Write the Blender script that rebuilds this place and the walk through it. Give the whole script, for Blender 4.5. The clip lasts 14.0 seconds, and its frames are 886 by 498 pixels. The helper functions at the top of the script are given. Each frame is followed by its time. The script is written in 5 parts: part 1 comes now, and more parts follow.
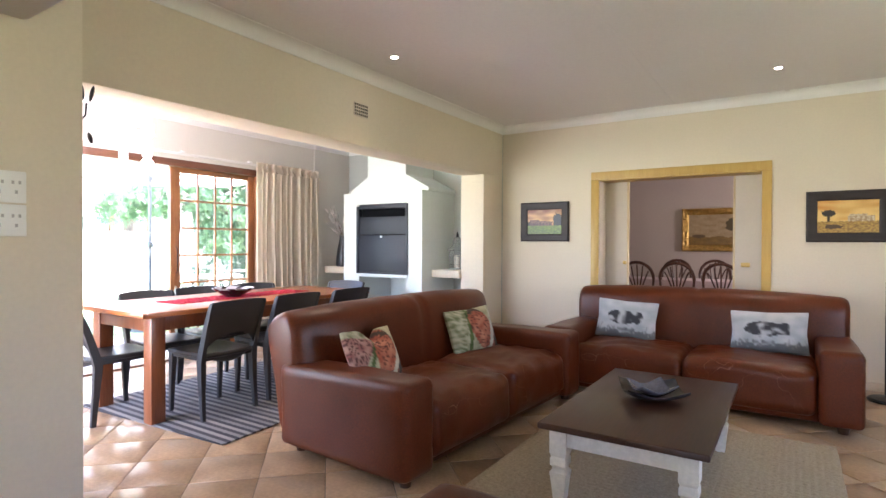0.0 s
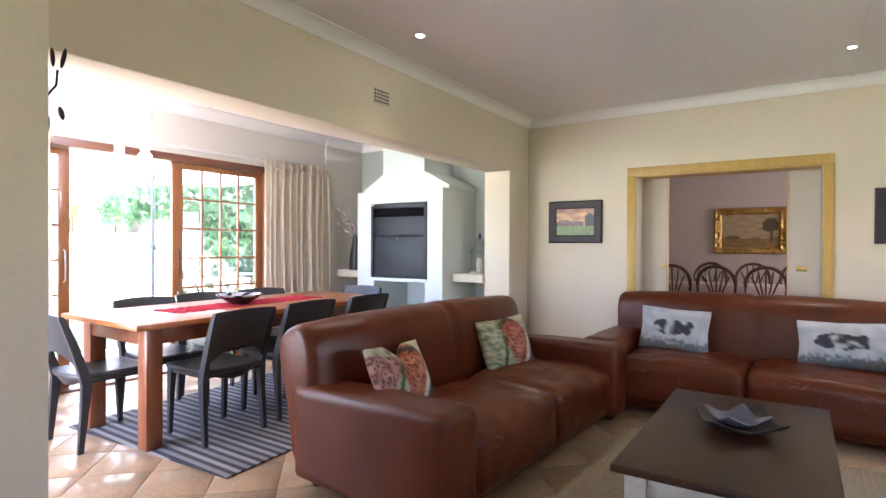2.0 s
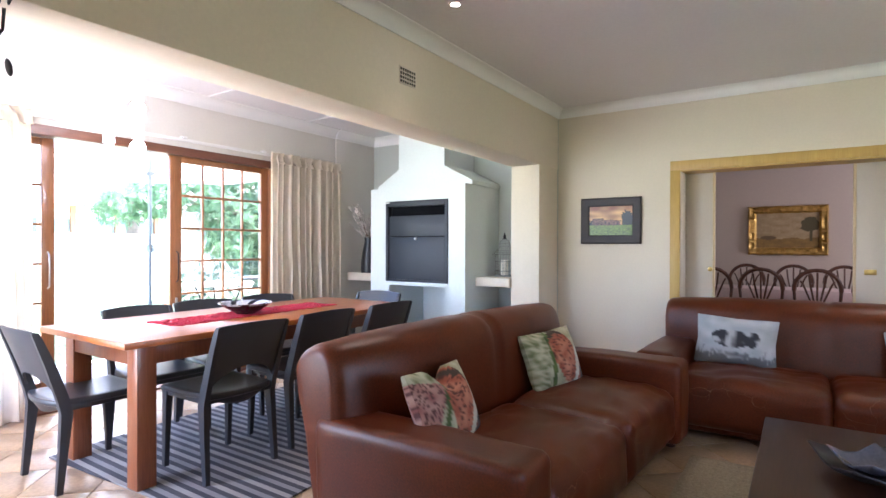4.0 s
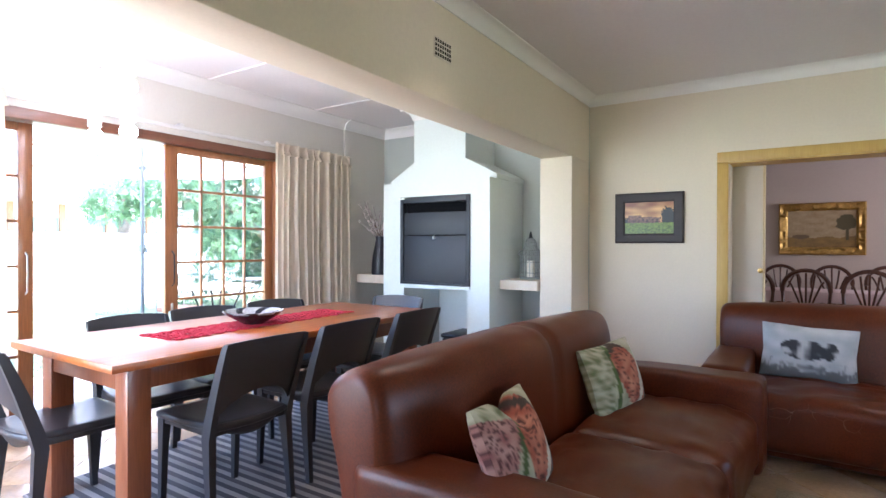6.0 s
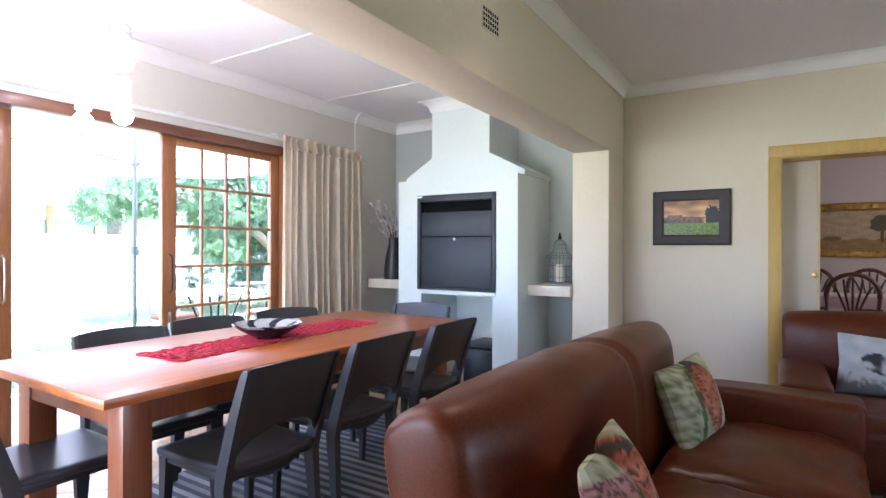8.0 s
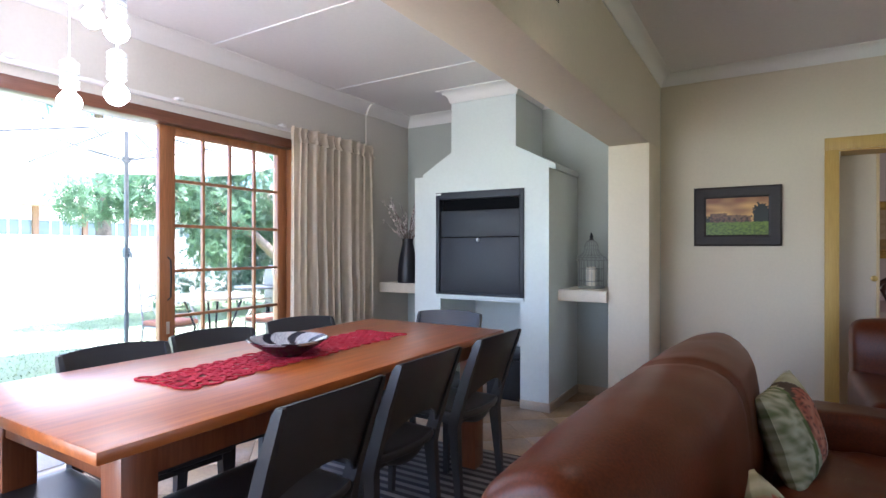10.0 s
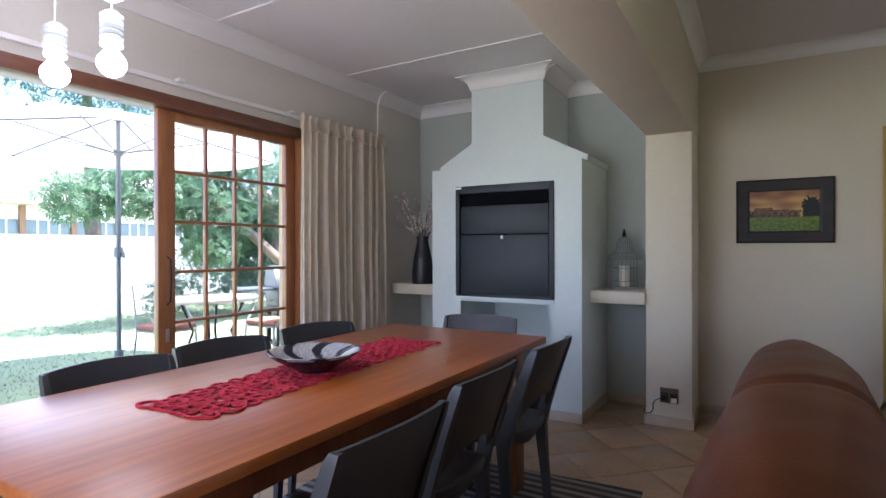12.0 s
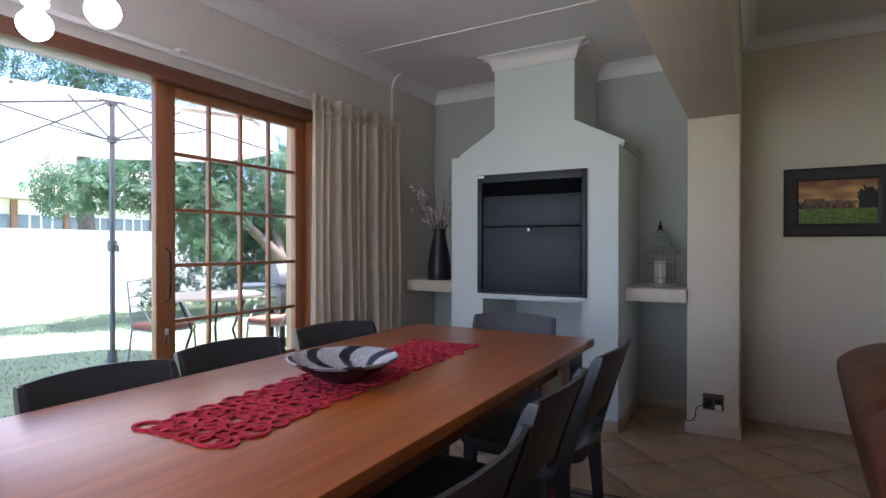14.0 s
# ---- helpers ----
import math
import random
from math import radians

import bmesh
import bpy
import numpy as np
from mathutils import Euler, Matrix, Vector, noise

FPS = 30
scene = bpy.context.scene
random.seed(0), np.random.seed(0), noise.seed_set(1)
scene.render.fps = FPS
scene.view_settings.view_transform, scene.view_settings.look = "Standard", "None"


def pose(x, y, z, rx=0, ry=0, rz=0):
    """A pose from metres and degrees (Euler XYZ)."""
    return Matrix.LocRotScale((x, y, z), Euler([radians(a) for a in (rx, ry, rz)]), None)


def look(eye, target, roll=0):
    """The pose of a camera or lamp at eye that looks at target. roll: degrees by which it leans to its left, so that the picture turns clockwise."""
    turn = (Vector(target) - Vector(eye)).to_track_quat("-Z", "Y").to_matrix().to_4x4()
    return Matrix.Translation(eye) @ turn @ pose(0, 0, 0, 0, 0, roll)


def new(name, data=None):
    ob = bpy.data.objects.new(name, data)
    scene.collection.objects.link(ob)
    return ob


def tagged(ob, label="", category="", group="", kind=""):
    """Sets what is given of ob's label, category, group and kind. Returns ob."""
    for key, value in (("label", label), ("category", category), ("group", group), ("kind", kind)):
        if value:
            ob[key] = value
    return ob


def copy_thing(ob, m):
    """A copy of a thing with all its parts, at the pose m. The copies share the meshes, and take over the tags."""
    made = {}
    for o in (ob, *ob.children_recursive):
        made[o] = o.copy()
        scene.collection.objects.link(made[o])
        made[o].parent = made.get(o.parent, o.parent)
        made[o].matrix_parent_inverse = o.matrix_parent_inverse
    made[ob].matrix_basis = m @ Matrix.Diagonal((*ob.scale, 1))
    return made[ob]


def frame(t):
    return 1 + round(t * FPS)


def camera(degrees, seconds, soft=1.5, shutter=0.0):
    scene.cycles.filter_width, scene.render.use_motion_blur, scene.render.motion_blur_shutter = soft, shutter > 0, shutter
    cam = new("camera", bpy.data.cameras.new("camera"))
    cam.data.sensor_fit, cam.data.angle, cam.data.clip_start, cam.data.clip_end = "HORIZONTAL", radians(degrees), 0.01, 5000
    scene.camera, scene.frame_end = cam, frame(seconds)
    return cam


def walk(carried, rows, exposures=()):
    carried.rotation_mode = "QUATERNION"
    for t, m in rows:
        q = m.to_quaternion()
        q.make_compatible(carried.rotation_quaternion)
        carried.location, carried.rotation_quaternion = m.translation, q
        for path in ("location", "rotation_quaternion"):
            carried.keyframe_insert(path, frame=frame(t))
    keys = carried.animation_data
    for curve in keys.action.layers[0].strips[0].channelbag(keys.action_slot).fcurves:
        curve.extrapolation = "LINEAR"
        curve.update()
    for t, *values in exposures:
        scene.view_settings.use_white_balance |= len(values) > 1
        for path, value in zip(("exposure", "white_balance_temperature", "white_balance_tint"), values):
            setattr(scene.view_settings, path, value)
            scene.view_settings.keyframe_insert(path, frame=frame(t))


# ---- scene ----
cam = camera(79.0, 14.0)
# seconds, x, y, z, yaw, pitch, roll
PATH = [
    (0, 0.460, 1.134, 1.247, 33.02, -0.57, 0.25),
    (0.5, 0.371, 1.214, 1.242, 33.07, -0.56, 0.26),
    (1, 0.277, 1.283, 1.246, 33.27, -0.43, 0.28),
    (1.5, 0.170, 1.356, 1.244, 33.60, -0.38, 0.22),
    (2, 0.067, 1.423, 1.243, 33.69, -0.34, 0.24),
    (2.5, -0.049, 1.488, 1.248, 33.73, -0.41, 0.11),
    (3, -0.163, 1.573, 1.247, 33.94, -0.36, 0.22),
    (5.5, -0.747, 1.887, 1.255, 33.24, -0.28, 0.13),
    (6, -0.868, 1.956, 1.249, 33.09, -0.33, 0.14),
    (6.5, -0.985, 2.011, 1.253, 32.79, -0.26, 0.05),
    (7, -1.095, 2.064, 1.256, 32.64, -0.23, 0.06),
    (7.5, -1.222, 2.108, 1.256, 32.43, -0.10, 0.09),
    (8, -1.318, 2.159, 1.248, 32.24, -0.08, 0.13),
    (10.5, -1.837, 2.392, 1.255, 31.16, 0.00, -0.04),
    (11, -1.928, 2.433, 1.253, 30.98, -0.01, -0.11),
    (11.5, -2.016, 2.471, 1.250, 30.64, -0.05, -0.06),
    (12, -2.103, 2.517, 1.245, 30.50, -0.07, -0.11),
    (12.5, -2.187, 2.562, 1.238, 30.36, -0.02, -0.16),
    (13, -2.266, 2.610, 1.228, 30.21, 0.18, -0.07),
    (13.5, -2.346, 2.651, 1.221, 30.21, -0.11, -0.00),
    (14, -2.422, 2.695, 1.212, 30.06, -0.30, 0.08),
]
EXPOSURES = [(0, 3.97, 5900, 20), (3, 3.82, 5600, 20), (6, 3.78, 5350, 18), (8, 3.6, 5350, 18), (10.5, 2.92, 5400, 19), (12, 2.45, 5450, 20), (14, 2.02, 5500, 21)]
walk(cam, [(t, pose(x, y, z, 90 + pitch, -roll, yaw)) for t, x, y, z, yaw, pitch, roll in PATH], EXPOSURES)

# ---- world, sun and lights ----
world = bpy.data.worlds.new("sky")
world.use_nodes = True
scene.world = world
sky = world.node_tree.nodes.new("ShaderNodeTexSky")
sky.sky_type, sky.sun_disc = "NISHITA", False
sky.sun_elevation, sky.sun_rotation = radians(73), radians(62)
world.node_tree.links.new(sky.outputs[0], world.node_tree.nodes["Background"].inputs[0])
world.node_tree.nodes["Background"].inputs[1].default_value = 0.15
sun = new("sun", bpy.data.lights.new("sun", "SUN"))
sun.data.energy, sun.data.angle, sun.data.color = 5.0, radians(0.5), (1.0, 0.95, 0.88)
SUN_AZ, SUN_EL = radians(62), radians(73)
sun.matrix_world = look((0, 0, 20), Vector((0, 0, 20)) - Vector((math.sin(SUN_AZ) * math.cos(SUN_EL), math.cos(SUN_AZ) * math.cos(SUN_EL), math.sin(SUN_EL))))


def area_lamp(name, at, towards, width, height, power, colour):
    lamp = new(name, bpy.data.lights.new(name, "AREA"))
    lamp.data.shape, lamp.data.size, lamp.data.size_y = "RECTANGLE", width, height
    lamp.data.energy, lamp.data.color = power, colour
    lamp.matrix_world = look(at, towards)
    return lamp


area_lamp("daylight_east", (3.35, 3.6, 1.45), (0, 3.6, 1.4), 1.8, 1.2, 0.65, (1.0, 0.72, 0.45))
area_lamp("daylight_south", (0.9, -3.35, 1.45), (0.9, 0, 1.4), 1.8, 1.3, 1.45, (1.0, 0.72, 0.44))
area_lamp("daylight_dining", (-3.95, 1.42, 1.25), (-3.95, 4, 1.2), 1.8, 1.7, 6.0, (0.97, 0.97, 1.0))
# Added fill lamp to brighten the far room; no window is built here.
area_lamp("daylight_north_room", (2.9, 8.9, 1.5), (0, 8.9, 1.4), 1.4, 1.2, 5.5, (1.0, 0.93, 0.88))


# ---- materials ----
def mat(name, colour, rough=0.5, metal=0.0, vary=0.10, scale=3.0, bump=0.15, fine=80.0, spec=0.5, random=0.0, stretch=(1, 1, 1), coat=0.0, trans=0.0):
    """A surface with variation at two scales: broad patches and fine grain."""
    m = bpy.data.materials.new(name)
    m.use_nodes = True
    nt = m.node_tree
    N, L = nt.nodes, nt.links
    b = N["Principled BSDF"]
    co = N.new("ShaderNodeTexCoord")
    mp = N.new("ShaderNodeMapping")
    mp.inputs["Scale"].default_value = stretch
    L.new(co.outputs["Object"], mp.inputs[0])
    n1, n2 = N.new("ShaderNodeTexNoise"), N.new("ShaderNodeTexNoise")
    n1.inputs["Scale"].default_value, n1.inputs["Detail"].default_value = scale, 5
    n2.inputs["Scale"].default_value, n2.inputs["Detail"].default_value = fine, 3
    L.new(mp.outputs[0], n1.inputs["Vector"])
    L.new(mp.outputs[0], n2.inputs["Vector"])
    add = N.new("ShaderNodeMath")
    add.operation = "ADD"
    L.new(n1.outputs["Fac"], add.inputs[0])
    L.new(n2.outputs["Fac"], add.inputs[1])
    ramp = N.new("ShaderNodeValToRGB")
    half = N.new("ShaderNodeMath")
    half.operation, half.inputs[1].default_value = "MULTIPLY", 0.5
    L.new(add.outputs[0], half.inputs[0])
    L.new(half.outputs[0], ramp.inputs[0])
    lo, hi = [c * (1 - vary) for c in colour], [min(1, c * (1 + vary)) for c in colour]
    ramp.color_ramp.elements[0].position, ramp.color_ramp.elements[1].position = 0.35, 0.65
    ramp.color_ramp.elements[0].color, ramp.color_ramp.elements[1].color = (*lo, 1), (*hi, 1)
    out = ramp.outputs[0]
    if random:
        oi = N.new("ShaderNodeObjectInfo")
        hsv = N.new("ShaderNodeHueSaturation")
        mr = N.new("ShaderNodeMapRange")
        mr.inputs["To Min"].default_value, mr.inputs["To Max"].default_value = 1 - random, 1 + random
        L.new(oi.outputs["Random"], mr.inputs[0])
        L.new(mr.outputs[0], hsv.inputs["Value"])
        L.new(out, hsv.inputs["Color"])
        out = hsv.outputs[0]
    L.new(out, b.inputs["Base Color"])
    mr2 = N.new("ShaderNodeMapRange")
    mr2.inputs["To Min"].default_value, mr2.inputs["To Max"].default_value = max(0.02, rough - 0.07), min(1, rough + 0.07)
    L.new(n1.outputs["Fac"], mr2.inputs[0])
    L.new(mr2.outputs[0], b.inputs["Roughness"])
    b.inputs["Metallic"].default_value = metal
    b.inputs["Specular IOR Level"].default_value = spec
    b.inputs["Coat Weight"].default_value = coat
    b.inputs["Coat Roughness"].default_value = 0.15
    if bump:
        bp = N.new("ShaderNodeBump")
        bp.inputs["Strength"].default_value, bp.inputs["Distance"].default_value = bump, 0.004
        L.new(half.outputs[0], bp.inputs["Height"])
        L.new(bp.outputs[0], b.inputs["Normal"])
    if trans:
        tr = N.new("ShaderNodeBsdfTranslucent")
        mx = N.new("ShaderNodeMixShader")
        mx.inputs[0].default_value = trans
        L.new(out, tr.inputs[0])
        L.new(b.outputs[0], mx.inputs[1])
        L.new(tr.outputs[0], mx.inputs[2])
        L.new(mx.outputs[0], N["Material Output"].inputs[0])
    return m


def wood(name, dark, light, rough=0.4, axis="Y", coat=0.0, scale=1.0):
    """Wood with long grain along an axis."""
    st = {"X": (0.6, 9, 9), "Y": (9, 0.6, 9), "Z": (9, 9, 0.6)}[axis]
    m = mat(name, light, rough, vary=0.12, scale=1.6 * scale, bump=0.06, fine=14 * scale, stretch=st, coat=coat)
    e = [n for n in m.node_tree.nodes if n.type == "VALTORGB"][0].color_ramp.elements
    e[0].color, e[1].color = (*dark, 1), (*light, 1)
    return m


def stripes(name, colours, period, axis, rough=0.9):
    """Woven cloth in stripes across an axis."""
    m = mat(name, colours[0], rough, vary=0.2, scale=40, bump=0.5, fine=260)
    nt = m.node_tree
    N, L = nt.nodes, nt.links
    b = N["Principled BSDF"]
    old = b.inputs["Base Color"].links[0].from_socket
    sep = N.new("ShaderNodeSeparateXYZ")
    co = [n for n in N if n.type == "TEX_COORD"][0]
    L.new(co.outputs["Object"], sep.inputs[0])
    mul = N.new("ShaderNodeMath")
    mul.operation, mul.inputs[1].default_value = "MULTIPLY", 1 / period
    L.new(sep.outputs[axis], mul.inputs[0])
    fr = N.new("ShaderNodeMath")
    fr.operation = "FRACT"
    L.new(mul.outputs[0], fr.inputs[0])
    cr = N.new("ShaderNodeValToRGB")
    cr.color_ramp.interpolation = "CONSTANT"
    for i, c in enumerate(colours):
        e = cr.color_ramp.elements[i] if i < 2 else cr.color_ramp.elements.new(i / len(colours))
        e.position, e.color = i / len(colours), (*c, 1)
    L.new(fr.outputs[0], cr.inputs[0])
    mx = N.new("ShaderNodeMix")
    mx.data_type, mx.blend_type = "RGBA", "MIX"
    mx.inputs[0].default_value = 0.75
    L.new(old, mx.inputs[6])
    L.new(cr.outputs[0], mx.inputs[7])
    L.new(mx.outputs[2], b.inputs["Base Color"])
    return m


def glow(name, colour, strength):
    m = bpy.data.materials.new(name)
    m.use_nodes = True
    b = m.node_tree.nodes["Principled BSDF"]
    b.inputs["Emission Color"].default_value, b.inputs["Emission Strength"].default_value = (*colour, 1), strength
    return m


def glass(name, tint=(1, 1, 1), rough=0.0):
    """Thin clear pane: mostly see-through with a sharp reflection."""
    m = bpy.data.materials.new(name)
    m.use_nodes = True
    nt = m.node_tree
    nt.nodes.remove(nt.nodes["Principled BSDF"])
    t, g, mx = (nt.nodes.new(k) for k in ("ShaderNodeBsdfTransparent", "ShaderNodeBsdfGlossy", "ShaderNodeMixShader"))
    t.inputs[0].default_value = (*tint, 1)
    g.inputs["Roughness"].default_value = rough
    mx.inputs[0].default_value = 0.045
    nt.links.new(t.outputs[0], mx.inputs[1])
    nt.links.new(g.outputs[0], mx.inputs[2])
    nt.links.new(mx.outputs[0], nt.nodes["Material Output"].inputs[0])
    return m


def printed(name, rough=0.85):
    """Cloth or paper that shows the mesh's own printed colours."""
    m = mat(name, (0.8, 0.8, 0.8), rough, vary=0.05, scale=30, bump=0.3, fine=300)
    nt = m.node_tree
    at = nt.nodes.new("ShaderNodeAttribute")
    at.attribute_name = "print"
    mx = nt.nodes.new("ShaderNodeMix")
    mx.data_type, mx.blend_type = "RGBA", "MULTIPLY"
    mx.inputs[0].default_value = 1.0
    b = nt.nodes["Principled BSDF"]
    old = b.inputs["Base Color"].links[0].from_socket
    nt.links.new(old, mx.inputs[6])
    nt.links.new(at.outputs["Color"], mx.inputs[7])
    nt.links.new(mx.outputs[2], b.inputs["Base Color"])
    return m


WALL = mat("wall_paint", (0.665, 0.58, 0.455), 0.75, vary=0.03, scale=1.2, bump=0.10, fine=55)
WALL_D = mat("wall_paint_dining", (0.66, 0.62, 0.555), 0.75, vary=0.03, scale=1.2, bump=0.10, fine=55)
NICHE = mat("niche_paint", (0.44, 0.46, 0.42), 0.75, vary=0.03, scale=1.2, bump=0.10, fine=55)
HEARTH = mat("hearth_plaster", (0.66, 0.70, 0.68), 0.7, vary=0.03, scale=1.5, bump=0.18, fine=40)
FARWALL = mat("far_room_paint", (0.49, 0.42, 0.365), 0.75, vary=0.03, scale=1.2, bump=0.10, fine=55)
CEIL = mat("ceiling_paint", (0.74, 0.71, 0.70), 0.8, vary=0.03, scale=0.8, bump=0.08, fine=40)
CORNICE = mat("cornice_paint", (0.78, 0.76, 0.73), 0.7, vary=0.02, bump=0.05)
TILE = mat("floor_tile", (0.40, 0.272, 0.162), 0.30, vary=0.20, scale=5, bump=0.05, fine=45, random=0.06)
GROUT = mat("grout", (0.22, 0.18, 0.14), 0.9, vary=0.2, scale=8, bump=0.3)
SKIRT = mat("skirting_tile", (0.55, 0.44, 0.33), 0.3, vary=0.08, scale=6, bump=0.03)
FRAME_Y = wood("ochre_painted_wood", (0.46, 0.29, 0.07), (0.56, 0.37, 0.10), 0.45, "Z")
EDGE = mat("yellowed_cream_paint", (0.66, 0.52, 0.30), 0.5, vary=0.05, scale=3, bump=0.05)
DOORPAINT = mat("cream_door_paint", (0.62, 0.54, 0.44), 0.5, vary=0.03, scale=2, bump=0.05)
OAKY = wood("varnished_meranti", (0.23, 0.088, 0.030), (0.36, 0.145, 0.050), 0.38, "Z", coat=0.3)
# Same meranti darkened: the shade on the door head is put into its colour.
OAKH_SHADED = wood("varnished_meranti_rail_shaded", (0.12, 0.042, 0.022), (0.19, 0.070, 0.036), 0.40, "Y", coat=0.3)
TABLEW = wood("table_wood", (0.30, 0.068, 0.010), (0.54, 0.155, 0.024), 0.38, "Y", coat=0.6, scale=0.32)
TABLEW.node_tree.nodes["Principled BSDF"].inputs["Coat Roughness"].default_value = 0.30
TABLEL = wood("table_leg_wood", (0.19, 0.055, 0.02), (0.29, 0.095, 0.035), 0.35, "Z", coat=0.25)
LEATHER = mat("brown_leather", (0.090, 0.0180, 0.0042), 0.37, vary=0.34, scale=3.0, bump=0.20, fine=130, spec=0.30)
def creased(name, base):
    """The same leather, pale along its creases: cracks, plus wrinkle highlights painted in."""
    m = base.copy()
    m.name = name
    nt = m.node_tree
    N, L = nt.nodes, nt.links
    b = N["Principled BSDF"]
    old = b.inputs["Base Color"].links[0].from_socket
    co = [n for n in N if n.type == "TEX_COORD"][0]
    mp = N.new("ShaderNodeMapping")
    mp.inputs["Scale"].default_value, mp.inputs["Rotation"].default_value = (1.0, 2.6, 1.0), (0, 0, 0.5)
    L.new(co.outputs["Object"], mp.inputs[0])
    vor, nz = N.new("ShaderNodeTexVoronoi"), N.new("ShaderNodeTexNoise")
    vor.feature, vor.inputs["Scale"].default_value = "DISTANCE_TO_EDGE", 5.0
    nz.inputs["Scale"].default_value = 2.2
    wob = N.new("ShaderNodeTexNoise")
    wob.inputs["Scale"].default_value = 7.0
    mixv = N.new("ShaderNodeMix")
    mixv.data_type, mixv.inputs[0].default_value = "VECTOR", 0.12
    L.new(mp.outputs[0], wob.inputs["Vector"])
    L.new(mp.outputs[0], mixv.inputs[4])
    L.new(wob.outputs["Color"], mixv.inputs[5])
    L.new(mixv.outputs[1], vor.inputs["Vector"])
    L.new(co.outputs["Object"], nz.inputs["Vector"])
    line, mask, both = N.new("ShaderNodeMapRange"), N.new("ShaderNodeMapRange"), N.new("ShaderNodeMath")
    line.inputs["From Min"].default_value, line.inputs["From Max"].default_value = 0.0, 0.007
    line.inputs["To Min"].default_value, line.inputs["To Max"].default_value = 0.75, 0.0
    mask.inputs["From Min"].default_value, mask.inputs["From Max"].default_value = 0.56, 0.66
    both.operation = "MULTIPLY"
    L.new(vor.outputs["Distance"], line.inputs[0])
    L.new(nz.outputs["Fac"], mask.inputs[0])
    L.new(line.outputs[0], both.inputs[0])
    L.new(mask.outputs[0], both.inputs[1])
    mx = N.new("ShaderNodeMix")
    mx.data_type = "RGBA"
    L.new(both.outputs[0], mx.inputs[0])
    L.new(old, mx.inputs[6])
    mx.inputs[7].default_value = (0.30, 0.16, 0.10, 1)
    L.new(mx.outputs[2], b.inputs["Base Color"])
    return m


LEATHER_SEAT = creased("creased_brown_leather", LEATHER)
DARKTOP = wood("dark_stained_wood", (0.032, 0.013, 0.008), (0.060, 0.025, 0.013), 0.35, "Y", coat=0.0)
WHITEP = mat("distressed_white_paint", (0.72, 0.70, 0.66), 0.55, vary=0.10, scale=12, bump=0.2, fine=50)
RESIN = mat("charcoal_resin", (0.034, 0.035, 0.040), 0.38, vary=0.05, scale=2, bump=0.12, fine=250)
STEEL = mat("charcoal_steel", (0.028, 0.030, 0.037), 0.52, metal=0.3, vary=0.10, scale=4, bump=0.05, fine=90)
BLACK = mat("black_void", (0.006, 0.006, 0.007), 0.9, vary=0.2, spec=0.05)
BLACKM = mat("black_metal", (0.02, 0.02, 0.022), 0.4, metal=0.6, vary=0.1)
RUGD = stripes("striped_rug", [(0.040, 0.038, 0.046), (0.25, 0.235, 0.23), (0.055, 0.050, 0.056), (0.34, 0.315, 0.29)], 0.13, 1)
RUGL = mat("cream_woven_rug", (0.36, 0.305, 0.215), 0.95, vary=0.25, scale=60, bump=0.8, fine=160)
CURTAIN = mat("linen_curtain", (0.88, 0.80, 0.69), 0.9, vary=0.06, scale=14, bump=0.25, fine=320, trans=0.36)
SHELF = mat("cream_stone_shelf", (0.66, 0.58, 0.46), 0.5, vary=0.08, scale=9, bump=0.1)
PANE = glass("window_glass")
CLEAR = mat("frosted_ribbed_glass", (0.80, 0.82, 0.83), 0.15, vary=0.03, bump=0.0, trans=0.6)
BULB = glow("lit_bulb", (1.0, 0.97, 0.94), 5.0)
SPOT = glow("lit_spot", (1.0, 0.93, 0.82), 8.0)
CHROME = mat("brushed_metal", (0.6, 0.58, 0.55), 0.3, metal=1.0, vary=0.05)
WHITEPL = mat("white_plastic", (0.75, 0.73, 0.70), 0.35, vary=0.02, bump=0.0)


# ---- mesh helpers ----
def join(*bms):
    out = bmesh.new()
    for b in bms:
        me = bpy.data.meshes.new("tmp")
        b.to_mesh(me)
        b.free()
        out.from_mesh(me)
        bpy.data.meshes.remove(me)
    return out


def box(x0, x1, y0, y1, z0, z1, bevel=0.0, seg=2):
    b = bmesh.new()
    bmesh.ops.create_cube(b, size=1, matrix=Matrix.Translation(((x0 + x1) / 2, (y0 + y1) / 2, (z0 + z1) / 2)) @ Matrix.Diagonal((x1 - x0, y1 - y0, z1 - z0, 1)))
    if bevel:
        bmesh.ops.bevel(b, geom=b.edges[:], offset=bevel, segments=seg, profile=0.5, affect="EDGES")
    return b


def moved(b, m):
    bmesh.ops.transform(b, matrix=m, verts=b.verts[:])
    return b


def lathe(profile, n=24, at=(0, 0, 0)):
    """A turned body from (radius, height) pairs."""
    b = bmesh.new()
    rings = []
    for r, z in profile:
        rings.append([b.verts.new((at[0] + r * math.cos(2 * math.pi * i / n), at[1] + r * math.sin(2 * math.pi * i / n), at[2] + z)) for i in range(n)])
    for a, c in zip(rings, rings[1:]):
        for i in range(n):
            b.faces.new((a[i], a[(i + 1) % n], c[(i + 1) % n], c[i]))
    for ring, flip in ((rings[0], True), (rings[-1], False)):
        if (ring[0].co - ring[n // 2].co).length > 1e-4:
            b.faces.new(ring[::-1] if flip else ring)
    return b


